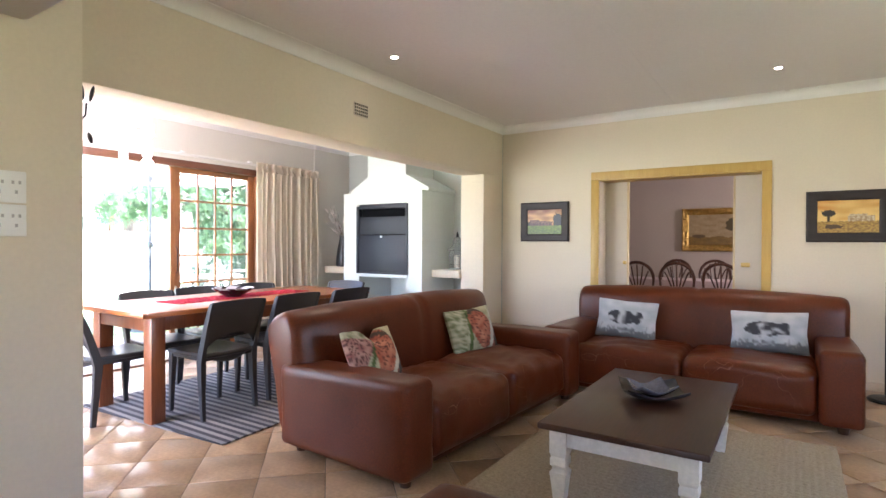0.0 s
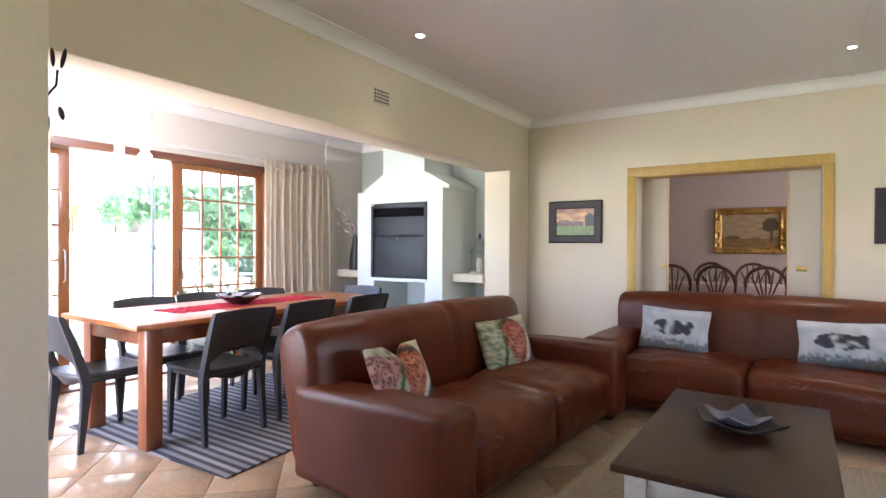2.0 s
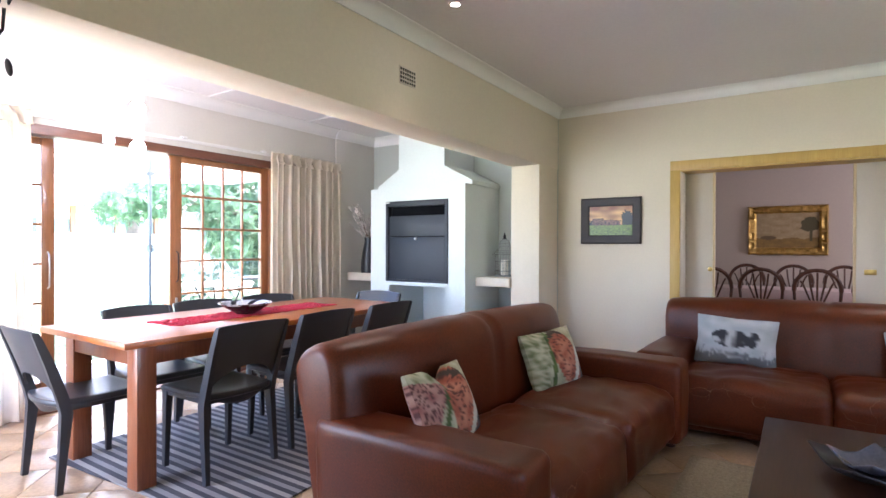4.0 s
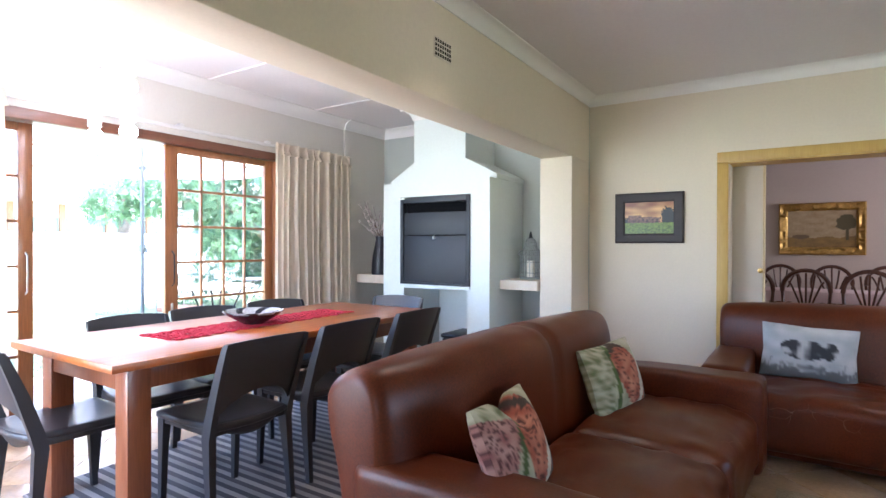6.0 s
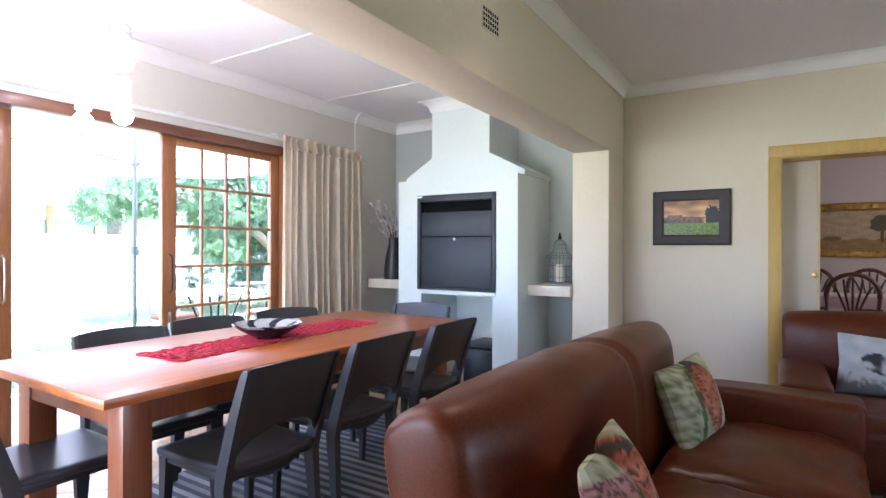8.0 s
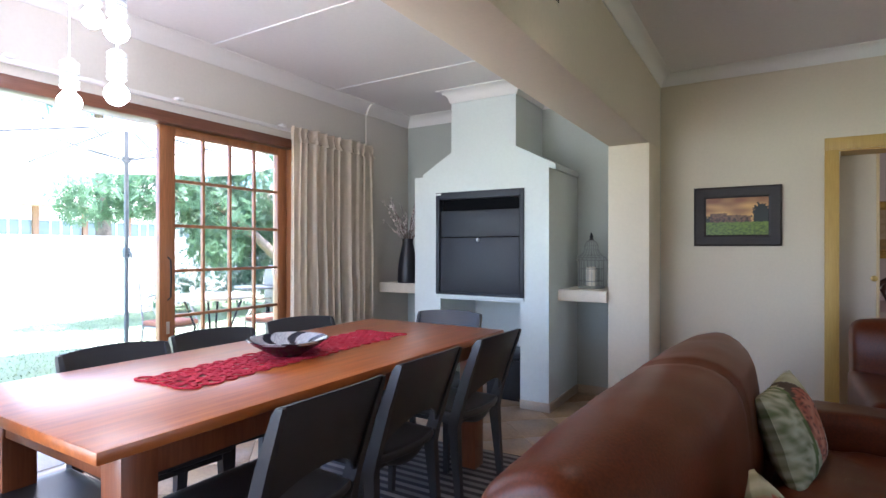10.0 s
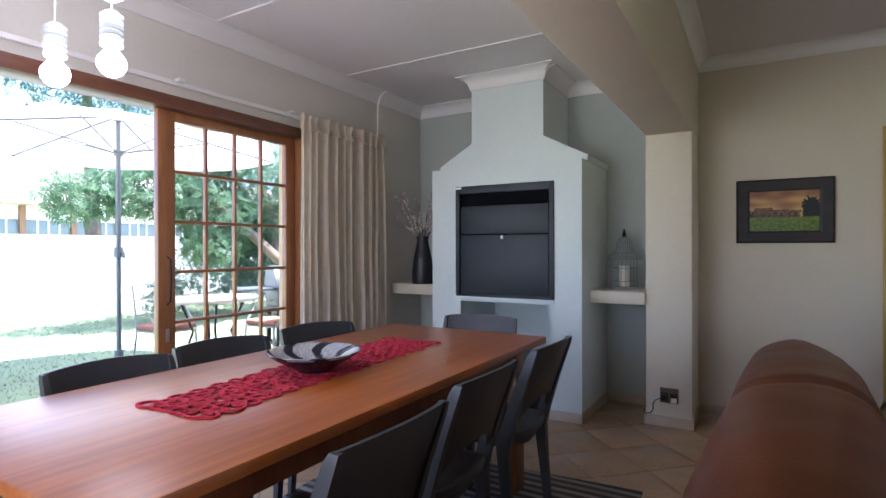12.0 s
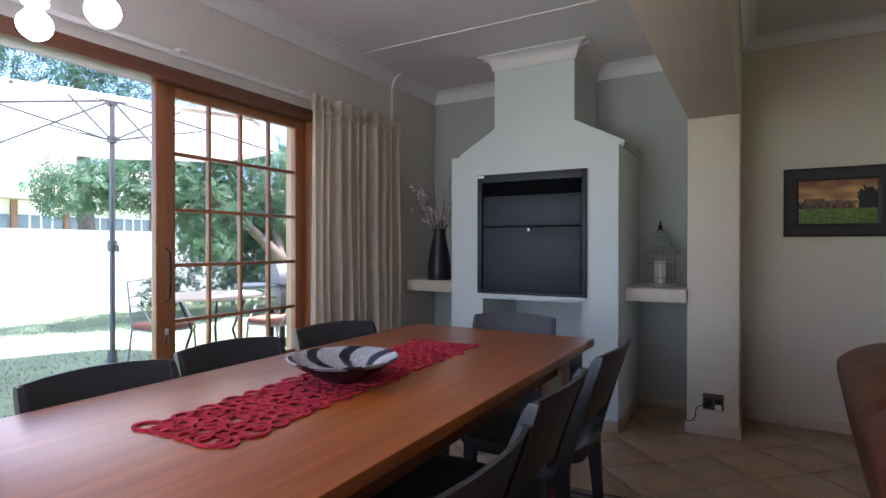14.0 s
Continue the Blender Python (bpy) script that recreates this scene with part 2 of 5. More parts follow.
def tube(points, r, n=8, r2=None, square=0.0):
    """A round bar along points; r to r2 along its length."""
    b = bmesh.new()
    pts = [Vector(p) for p in points]
    rings = []
    for i, p in enumerate(pts):
        d = (pts[min(i + 1, len(pts) - 1)] - pts[max(i - 1, 0)]).normalized()
        u = d.orthogonal().normalized() if i == 0 else (u - d * u.dot(d)).normalized()
        v = d.cross(u)
        rr = r + ((r2 if r2 is not None else r) - r) * i / max(1, len(pts) - 1)
        rings.append([b.verts.new(p + rr * (math.cos(2 * math.pi * k / n) * u + math.sin(2 * math.pi * k / n) * v)) for k in range(n)])
    for a, c in zip(rings, rings[1:]):
        for k in range(n):
            b.faces.new((a[k], a[(k + 1) % n], c[(k + 1) % n], c[k]))
    b.faces.new(rings[0][::-1])
    b.faces.new(rings[-1])
    return b


def bar(sections):
    """A bar of rectangular section: rows of (x, y, z, half width x, half depth y)."""
    b = bmesh.new()
    rings = [[b.verts.new((x + sx * hx, y + sy * hy, z)) for sx, sy in ((-1, -1), (1, -1), (1, 1), (-1, 1))] for x, y, z, hx, hy in sections]
    for a, c in zip(rings, rings[1:]):
        for k in range(4):
            b.faces.new((a[k], a[(k + 1) % 4], c[(k + 1) % 4], c[k]))
    b.faces.new(rings[0][::-1])
    b.faces.new(rings[-1])
    bmesh.ops.recalc_face_normals(b, faces=b.faces[:])
    return b


def soft(sx, sy, sz, r, n=10, shape=None):
    """A padded block about the origin: rounded by r, each face cut n times, then bent by shape(p)."""
    b = bmesh.new()
    bmesh.ops.create_cube(b, size=2)
    bmesh.ops.subdivide_edges(b, edges=b.edges[:], cuts=n, use_grid_fill=True)
    h = Vector((sx / 2, sy / 2, sz / 2))
    inner = h - Vector((r, r, r))
    for v in b.verts:
        p = Vector((v.co[i] * h[i] for i in range(3)))
        # crowd the cuts towards the rounded edges
        p = Vector((math.copysign(h[i] * math.sin(abs(p[i] / h[i]) * math.pi / 2) ** 0.8, p[i]) if h[i] else 0 for i in range(3)))
        q = Vector((max(-inner[i], min(inner[i], p[i])) for i in range(3)))
        d = p - q
        v.co = q + d.normalized() * r if d.length > 1e-6 else p
        if shape:
            v.co = shape(v.co)
    return b


def prism(outline, z0, z1, bevel=0.0):
    """An upright slab from an outline of (x, y)."""
    b = bmesh.new()
    f = b.faces.new([b.verts.new((x, y, z0)) for x, y in outline])
    e = bmesh.ops.extrude_face_region(b, geom=[f])
    bmesh.ops.translate(b, verts=[v for v in e["geom"] if isinstance(v, bmesh.types.BMVert)], vec=(0, 0, z1 - z0))
    bmesh.ops.recalc_face_normals(b, faces=b.faces[:])
    if bevel:
        bmesh.ops.bevel(b, geom=b.edges[:], offset=bevel, segments=2, profile=0.5, affect="EDGES")
    return b


def mesh_of(name, b, material, smooth=None):
    me = bpy.data.meshes.new(name)
    b.to_mesh(me)
    b.free()
    me.materials.append(material)
    for p in me.polygons:
        p.use_smooth = True
    if smooth is not False:
        me.set_sharp_from_angle(angle=radians(35 if smooth is None else smooth))
    return me


def part(name, b, material, parent, label="", smooth=None):
    ob = new(name, mesh_of(name, b, material, smooth))
    ob.parent = parent
    return tagged(ob, label)


def solid(name, b, material, label="", category="", group="", kind="", smooth=None):
    return tagged(new(name, mesh_of(name, b, material, smooth)), label, category, group, kind)


def thing(name, label, category, at=(0, 0, 0), rz=0.0, group=""):
    ob = new(name)
    ob.empty_display_size = 0.1
    ob.matrix_basis = pose(*at, 0, 0, rz)
    return tagged(ob, label, category, group)


def cut_wall(name, axis, c0, c1, a0, a1, z0, z1, holes, material, label, end=None):
    """A wall between c0 and c1 on one axis, from a0 to a1 along the other, with openings (a, b, low, high) right through it."""
    marks = sorted({a0, a1, *(h[0] for h in holes), *(h[1] for h in holes)})
    bits = []
    for p, q in zip(marks, marks[1:]):
        gaps = sorted((h[2], h[3]) for h in holes if h[0] <= p and h[1] >= q)
        z = z0
        for lo, hi in gaps + [(z1, z1)]:
            if lo - z > 1e-4:
                bits.append(box(c0, c1, p, q, z, lo) if axis == "x" else box(p, q, c0, c1, z, lo))
            z = hi
    return solid(name, join(*bits), material, label, "wall", kind="structure")


# ---- the large structure ----
CEIL_Z = 2.655
DINE_Z = 2.622
NY, NY2 = 7.018, 7.26
cut_wall("wall_north", "y", NY, NY2, -2.5, 3.4, -0.06, 2.8, [(-1.325, 0.22, -0.06, 1.953)], WALL, "cream painted wall with a wide doorway to another room")
cut_wall("wall_dining_north", "y", 7.0, NY2, -5.3, -2.5, -0.06, 2.8, [], NICHE, "grey-green painted wall behind the built-in braai")
solid("pier_north", box(-2.8, -2.5, 6.535, 7.0, -0.06, 2.05, 0.006), WALL, "cream plastered pier at the end of the opening", "pier", kind="structure")
solid("beam", box(-2.8, -2.5, 2.1, NY, 2.042, 2.8, 0.010), WALL, "deep cream plastered beam over the wide opening", "beam", kind="structure")
solid("wall_pier_south", box(-2.8, -1.84, 1.5, 2.12, -0.06, 2.8, 0.006), WALL, "cream plastered wall end beside the opening", "wall", kind="structure")
cut_wall("wall_west_near", "x", -2.1, -1.84, -3.6, 1.5, -0.06, 2.8, [], WALL, "cream painted wall with switch plates")
solid("beam_cross", box(-1.84, 3.4, 1.55, 1.94, 2.03, 2.8, 0.02), CEIL, "white plastered cross beam under the ceiling", "beam", kind="structure")
cut_wall("wall_east", "x", 3.4, 3.65, -3.6, 10.8, -0.06, 2.8, [(2.7, 4.5, 0.85, 2.05)], WALL, "cream painted wall with a window")
cut_wall("wall_south", "y", -3.6, -3.4, -2.1, 3.65, -0.06, 2.8, [(0.0, 1.8, 0.8, 2.1)], WALL, "cream painted wall with a window")
cut_wall("wall_dining_south", "y", 1.3, 1.5, -5.3, -2.1, -0.06, 2.8, [(-4.9, -3.0, 0.35, 2.1)], WALL_D, "cream painted end wall of the dining room")
DX = -5.02
cut_wall("wall_window", "x", DX - 0.25, DX, 1.5, 7.0, -0.06, 2.8, [(2.4, 5.50, -0.06, 2.13)], WALL_D, "cream painted wall with wide sliding doors")
solid("pilaster", box(DX, DX + 0.02, 6.32, 7.0, -0.06, DINE_Z, 0.003), WALL_D, "shallow cream plastered pilaster", "pilaster", kind="structure")
solid("ceiling", join(box(-2.5, 3.4, 1.94, NY, CEIL_Z, 2.8), box(-1.84, 3.4, -3.4, 1.55, CEIL_Z, 2.8), box(DX, -2.8, 1.5, 7.0, DINE_Z, 2.8), box(-5.3, 3.65, 1.3, 10.8, 2.8, 3.0), box(-2.1, 3.65, -3.6, 1.3, 2.8, 3.0), box(0.39, 0.43, 1.94, NY, CEIL_Z - 0.008, CEIL_Z), box(-0.57, -0.54, 1.94, NY, CEIL_Z - 0.002, CEIL_Z),
    *[box(DX, -2.8, y - 0.017, y + 0.017, DINE_Z - 0.008, DINE_Z) for y in (5.815, 4.63, 3.445, 2.26)], box(-3.5, 3.4, NY2, 10.6, 2.66, 2.8)), CEIL, "white painted board ceiling with cover strips", "ceiling", kind="structure")
cut_wall("wall_far_room", "y", 10.52, 10.8, -3.5, 3.4, -0.06, 2.8, [], FARWALL, "mauve-grey painted wall of the room beyond")
cut_wall("wall_far_room_west", "x", -3.7, -3.5, NY2, 10.8, -0.06, 2.8, [], FARWALL, "mauve-grey painted side wall of the room beyond")
solid("floor", join(box(-5.27, 3.65, -3.6, 10.8, -0.10, -0.004)), GROUT, "grouted screed under the floor tiles", "floor", kind="structure")


def cornice(name, runs, h, w):
    """A coved cornice along straight runs (x0, y0, x1, y1, into the room)."""
    b = bmesh.new()
    prof = [(0, -h), (w * 0.10, -h), (w * 0.14, -h * 0.82), (w * 0.22, -h * 0.55), (w * 0.42, -h * 0.28), (w * 0.72, -h * 0.12), (w * 0.9, -h * 0.1), (w, -h * 0.06), (w, 0), (0, 0)]
    for x0, y0, x1, y1, ix, iy, top in runs:
        rings = [[b.verts.new((x + d * ix + (g * d if abs(iy) > 0 else 0), y + d * iy + (g * d if abs(ix) > 0 else 0), top + z)) for d, z in prof] for x, y, g in ((x0, y0, 0), (x1, y1, 0))]
        for k in range(len(prof)):
            b.faces.new((rings[0][k], rings[0][(k + 1) % len(prof)], rings[1][(k + 1) % len(prof)], rings[1][k]))
        b.faces.new(rings[0])
        b.faces.new(rings[1][::-1])
    bmesh.ops.recalc_face_normals(b, faces=b.faces[:])
    return solid(name, b, CORNICE, "white coved plaster cornice", "cornice", kind="structure")


cornice("trim_living", [(-2.5, 1.94, -2.5, NY, 1, 0, CEIL_Z), (-2.5, NY, 3.4, NY, 0, -1, CEIL_Z)], 0.085, 0.085)
cornice("trim_dining", [(DX, 1.5, DX, 6.32, 1, 0, DINE_Z), (DX + 0.02, 6.315, DX + 0.02, 7.0, 1, 0, DINE_Z), (DX + 0.02, 7.0, -4.14, 7.0, 0, -1, DINE_Z), (-3.51, 7.0, -2.8, 7.0, 0, -1, DINE_Z), (-4.117, 6.40, -4.117, 7.0, -1, 0, DINE_Z), (-3.51, 6.40, -3.51, 7.0, 1, 0, DINE_Z), (-2.8, 2.1, -2.8, 7.0, -1, 0, DINE_Z)], 0.10, 0.10)


def cornice_breast():
    """The cornice mitred round the chimney breast."""
    b = bmesh.new()
    h, w = 0.10, 0.10
    prof = [(0, -h), (w * 0.10, -h), (w * 0.14, -h * 0.82), (w * 0.22, -h * 0.55), (w * 0.42, -h * 0.28), (w * 0.72, -h * 0.12), (w, -h * 0.08), (w, 0), (0, 0)]
    a, c = [[b.verts.new((x + s * d, 6.397 - d, DINE_Z + z)) for d, z in prof] for x, s in ((-4.117, -1), (-3.51, 1))]
    for k in range(len(prof)):
        b.faces.new((a[k], a[(k + 1) % len(prof)], c[(k + 1) % len(prof)], c[k]))
    b.faces.new(a)
    b.faces.new(c[::-1])
    bmesh.ops.recalc_face_normals(b, faces=b.faces[:])
    solid("trim_chimney", b, CORNICE, "white coved plaster cornice", "cornice", kind="structure")
cornice_breast()

# floor tiles, laid on the diagonal
TS, TX, TY = 0.3465, -2.396, 2.742
def tiles():
    floor = bpy.data.objects["floor"]
    h = TS / 2 - 0.0025
    me = mesh_of("tile", prism([(-h, -h), (h, -h), (h, h), (-h, h)], -0.009, 0, 0.0012), TILE)
    rest = []
    for i in range(-34, 35):
        for j in range(-34, 35):
            x, y = TX + (i - j) * TS * 0.70711, TY + (i + j) * TS * 0.70711
            if -5.2 < x < 3.6 and -3.5 < y < 10.7:
                near = (-5.1 < x < 0.9 and 2.1 < y < 7.1)
                if near:
                    ob = new("tile", me)
                    ob.parent = floor
                    ob.matrix_basis = pose(x, y, 0, 0, 0, 45)
                else:
                    rest.append(moved(box(-h, h, -h, h, -0.009, 0), pose(x, y, 0, 0, 0, 45)))
    ob = part("tile_rest", join(*rest), TILE, floor)
    tagged(ob, kind="stuff")
tiles()

# ---- dining room ----
def dining_table():
    t = thing("dining_table", "long reddish hardwood dining table with square legs", "table")
    x0, x1, y0, y1, z = -4.048, -3.067, 2.993, 5.222, 0.782
    part("tabletop", box(x0, x1, y0, y1, z - 0.035, z, 0.006), TABLEW, t)
    a = 0.11
    for xx in (x0 + a, x1 - a - 0.03):
        part("apron", box(xx, xx + 0.03, y0 + a, y1 - a, z - 0.145, z - 0.035, 0.003), TABLEL, t)
    for yy in (y0 + a, y1 - a - 0.03):
        part("apron", box(x0 + a + 0.03, x1 - a - 0.03, yy, yy + 0.03, z - 0.145, z - 0.035, 0.003), TABLEL, t)
    for xx in (x0 + 0.085, x1 - 0.185):
        for yy in (y0 + 0.10, y1 - 0.20):
            part("leg", box(xx, xx + 0.10, yy, yy + 0.10, 0.012, z - 0.035, 0.004), TABLEL, t)
    return t
dining_table()


def resin_chair():
    c = thing("dining_chair", "charcoal moulded resin dining chair with curved back", "chair", group="chairs round the dining table")
    def seat_shape(p):
        u, v = p.x / 0.22, p.y / 0.21
        w = 1.0 - 0.10 * max(0, -v)
        return Vector((p.x * w, p.y - 0.02 * (1 - u * u) * max(0, -v) * 2, p.z + 0.445 - 0.012 * (1 - u * u) * (1 - v * v)))
    part("seat", soft(0.44, 0.43, 0.035, 0.014, 8, seat_shape), RESIN, c)
    # curved panel with an arched slot above the seat
    b = bmesh.new()
    nu, nv = 16, 8
    def at(u, v, back):
        z0 = 0.478 + 0.118 * max(0.0, 1 - (u / 0.95) ** 2) ** 0.65
        z = z0 + (0.825 + 0.012 * (1 - u * u) - z0) * v
        k = (z - 0.45) / 0.38
        y = -0.20 - 0.125 * k ** 1.15 - 0.032 * (1 - u * u)
        return Vector((u * (0.205 + 0.008 * k), y - (0.012 if back else 0), z))
    grids = [[[b.verts.new(at(-1 + 2 * i / nu, j / nv, s)) for i in range(nu + 1)] for j in range(nv + 1)] for s in (0, 1)]
    for s, g in enumerate(grids):
        for j in range(nv):
            for i in range(nu):
                f = (g[j][i], g[j][i + 1], g[j + 1][i + 1], g[j + 1][i])
                b.faces.new(f if s else f[::-1])
    f, k = grids
    for i in range(nu):
        b.faces.new((f[0][i], f[0][i + 1], k[0][i + 1], k[0][i]))
        b.faces.new((f[nv][i + 1], f[nv][i], k[nv][i], k[nv][i + 1]))
    for j in range(nv):
        b.faces.new((f[j][0], k[j][0], k[j + 1][0], f[j + 1][0]))
        b.faces.new((f[j][nu], f[j + 1][nu], k[j + 1][nu], k[j][nu]))
    bmesh.ops.recalc_face_normals(b, faces=b.faces[:])
    part("backrest", b, RESIN, c)
    lip = bmesh.new()
    rows = []
    for j in range(5):
        k = j / 4
        rows.append([[lip.verts.new((u * (0.200 - 0.012 * k), (-0.200 - 0.038 * (1 - u * u) + 0.030 * k * k) + o, 0.462 - (0.030 + 0.052 * (1 - u * u)) * k)) for u in [-1 + i / 8 for i in range(17)]] for o in (0.0, -0.010)])
    for (f0, b0), (f1, b1) in zip(rows, rows[1:]):
        for i in range(16):
            lip.faces.new((f0[i], f0[i + 1], f1[i + 1], f1[i]))
            lip.faces.new((b0[i + 1], b0[i], b1[i], b1[i + 1]))
    for i in range(16):
        lip.faces.new((rows[0][0][i], rows[0][1][i], rows[0][1][i + 1], rows[0][0][i + 1]))
        lip.faces.new((rows[4][0][i + 1], rows[4][1][i + 1], rows[4][1][i], rows[4][0][i]))
    bmesh.ops.recalc_face_normals(lip, faces=lip.faces[:])
    part("seat_lip", lip, RESIN, c, smooth=60)
    for s in (-1, 1):
        part("leg", bar([(s * 0.215, -0.225, 0.0, 0.013, 0.015), (s * 0.212, -0.205, 0.22, 0.016, 0.02), (s * 0.208, -0.19, 0.40, 0.018, 0.027), (s * 0.208, -0.205, 0.47, 0.016, 0.027), (s * 0.211, -0.258, 0.64, 0.013, 0.024), (s * 0.214, -0.318, 0.80, 0.010, 0.018), (s * 0.213, -0.328, 0.822, 0.008, 0.013)]), RESIN, c)
        part("leg", bar([(s * 0.198, 0.195, 0.0, 0.013, 0.013), (s * 0.196, 0.185, 0.25, 0.016, 0.017), (s * 0.193, 0.178, 0.435, 0.02, 0.023)]), RESIN, c)
    part("apron", join(box(-0.19, 0.19, 0.165, 0.195, 0.40, 0.435, 0.004), box(-0.205, -0.185, -0.19, 0.18, 0.405, 0.437, 0.004), box(0.185, 0.205, -0.19, 0.18, 0.405, 0.437, 0.004), box(-0.19, 0.19, -0.205, -0.185, 0.405, 0.437, 0.004)), RESIN, c)
    return c
chair = resin_chair()
RUGTOP = 0.012
CHAIRS = ((-3.164, 3.55, 90), (-3.206, 4.14, 90), (-3.20, 4.765, 89), (-3.835, 3.58, -94), (-3.885, 4.07, -98), (-3.875, 4.62, -105), (-3.494, 5.07, 188))
chair.matrix_basis = pose(-3.69, 3.10, 0, 0, 0, 0)
for x, y, r in CHAIRS:
    copy_thing(chair, pose(x, y, RUGTOP if x > -3.7 else 0.0, 0, 0, r))

solid("dining_rug", moved(box(-0.80, 0.80, -1.115, 1.115, 0, 0.012, 0.004), pose(-3.335, 4.21, 0, 0, 0, 4.0)), RUGD, "blue-grey striped flatweave rug under the dining table", "rug")


def sliding_doors():
    d = tagged(new("door_1"), "varnished wood and glass sliding doors, one leaf slid open", "door", kind="structure")
    y0, y1, zt = 2.4, 5.50, 2.13
    x = DX - 0.07
    # Head and sill take the meranti with shade painted in.
    part("head", box(DX - 0.16, DX + 0.012, y0, y1, 2.058, zt, 0.004), OAKH_SHADED, d)
    part("sill", box(DX - 0.16, DX + 0.0, y0, y1, -0.02, 0.018, 0.004), OAKH_SHADED, d)
    for a, b_ in ((y0, y0 + 0.07), (y1 - 0.09, y1)):
        part("jamb", box(DX - 0.16, DX + 0.012, a, b_, 0.018, 2.058, 0.004), OAKY, d)

    def leaf(a, b_, xc):
        lf = part("sash", join(box(xc - 0.022, xc + 0.022, a, a + 0.107, 0.02, 2.056, 0.004), box(xc - 0.022, xc + 0.022, b_ - 0.086, b_, 0.02, 2.056, 0.004),
                               box(xc - 0.022, xc + 0.022, a + 0.107, b_ - 0.086, 2.0, 2.056, 0.004), box(xc - 0.022, xc + 0.022, a + 0.107, b_ - 0.086, 0.02, 0.215, 0.004)), OAKY, d)
        ga, gb, g0, g1 = a + 0.107, b_ - 0.086, 0.215, 2.0
        for k in range(1, 4):
            yy = ga + (gb - ga) * k / 4
            part("glazing_bar", box(xc - 0.014, xc + 0.014, yy - 0.009, yy + 0.009, g0, g1, 0.003), OAKY, lf)
        for k in range(1, 6):
            zz = g0 + (g1 - g0) * k / 6
            part("glazing_bar", box(xc - 0.016, xc + 0.016, ga, gb, zz - 0.010, zz + 0.010, 0.003), OAKY, lf)
        for i in range(4):
            for j in range(6):
                w, h = (gb - ga) / 4, (g1 - g0) / 6
                p = part("pane", box(xc - 0.002, xc + 0.002, ga + w * i + 0.008, ga + w * (i + 1) - 0.008, g0 + h * j + 0.009, g0 + h * (j + 1) - 0.009), PANE, lf)
                p.visible_shadow = False
        return lf
    lf = leaf(4.345, 5.40, x - 0.01)
    part("handle", tube([(x + 0.012, 4.40, 1.20), (x + 0.045, 4.40, 1.18), (x + 0.05, 4.40, 1.06), (x + 0.045, 4.40, 0.94), (x + 0.012, 4.40, 0.92)], 0.005), BLACKM, lf, "black iron pull handle")
    part("lock", box(x + 0.010, x + 0.02, 4.39, 4.41, 0.70, 0.78, 0.003), CHROME, lf, "small metal lock plate")
    lf = leaf(2.47, 3.475, x - 0.065)
    part("handle", tube([(x - 0.048, 3.43, 1.20), (x - 0.015, 3.43, 1.18), (x - 0.01, 3.43, 1.06), (x - 0.015, 3.43, 0.94), (x - 0.048, 3.43, 0.92)], 0.006), CHROME, lf, "brushed metal pull handle")
sliding_doors()


def curtain(label, ya, yb, folds, seed):
    rnd = random.Random(seed)
    c = thing("curtain", label, "curtain", group="linen curtains")
    ph = [rnd.uniform(-0.5, 0.5) for _ in range(folds + 3)]
    def surface(z0, z1, amp_top, amp_bot, nz):
        b = bmesh.new()
        n = folds * 12
        rows = []
        for j in range(nz + 1):
            k = j / nz
            z = z0 + (z1 - z0) * k
            amp = amp_bot + (amp_top - amp_bot) * k
            row = []
            for i in range(n + 1):
                s = i / n
                w = 2 * math.pi * (s * folds + 0.9 * noise.noise((s * 4, seed, k * 0.6)) + 0.35 * noise.noise((s * 15, seed, k * 0.9)))
                amp = (amp_bot + (amp_top - amp_bot) * k) * (0.65 + 0.7 * abs(noise.noise((s * 7, seed + 2, k * 0.5)) * 1.6))
                x = -4.925 + amp * (math.sin(w) * 0.8 + 0.25 * math.sin(2 * w + seed) + 0.5 * noise.noise((s * 9, k * 1.6, seed + 5)))
                y = ya + (yb - ya) * s + 0.012 * math.cos(w) + (1 - k) * 0.02 * math.sin(s * 6 + seed)
                row.append(b.verts.new((x, y, z)))
            rows.append(row)
        for r0, r1 in zip(rows, rows[1:]):
            for i in range(n):
                b.faces.new((r0[i], r0[i + 1], r1[i + 1], r1[i]))
        bmesh.ops.solidify(b, geom=b.faces[:], thickness=0.003)
        return b
    part("drape", surface(0.02, 2.105, 0.026, 0.040, 30), CURTAIN, c, smooth=80)
    part("heading", surface(2.105, 2.215, 0.036, 0.026, 6), CURTAIN, c, "gathered pleated heading tape", smooth=80)
    return c
curtain("off-white linen curtain drawn aside beside the doors", 5.30, 6.34, 11, 3)
curtain("off-white linen curtain drawn aside at the door's end", 2.35, 3.24, 12, 8)
track = thing("curtain_track", "white metal curtain track above the sliding doors", "curtain track")
part("rail", box(-4.975, -4.95, 2.3, 6.34, 2.172, 2.198, 0.004), WHITEPL, track)
for y in (2.6, 3.5, 4.4, 5.25, 6.2):
    part("bracket", join(box(DX, -4.95, y - 0.012, y + 0.012, 2.185, 2.210, 0.003), box(-4.985, -4.93, y - 0.02, y + 0.02, 2.196, 2.216, 0.004)), WHITEPL, track)


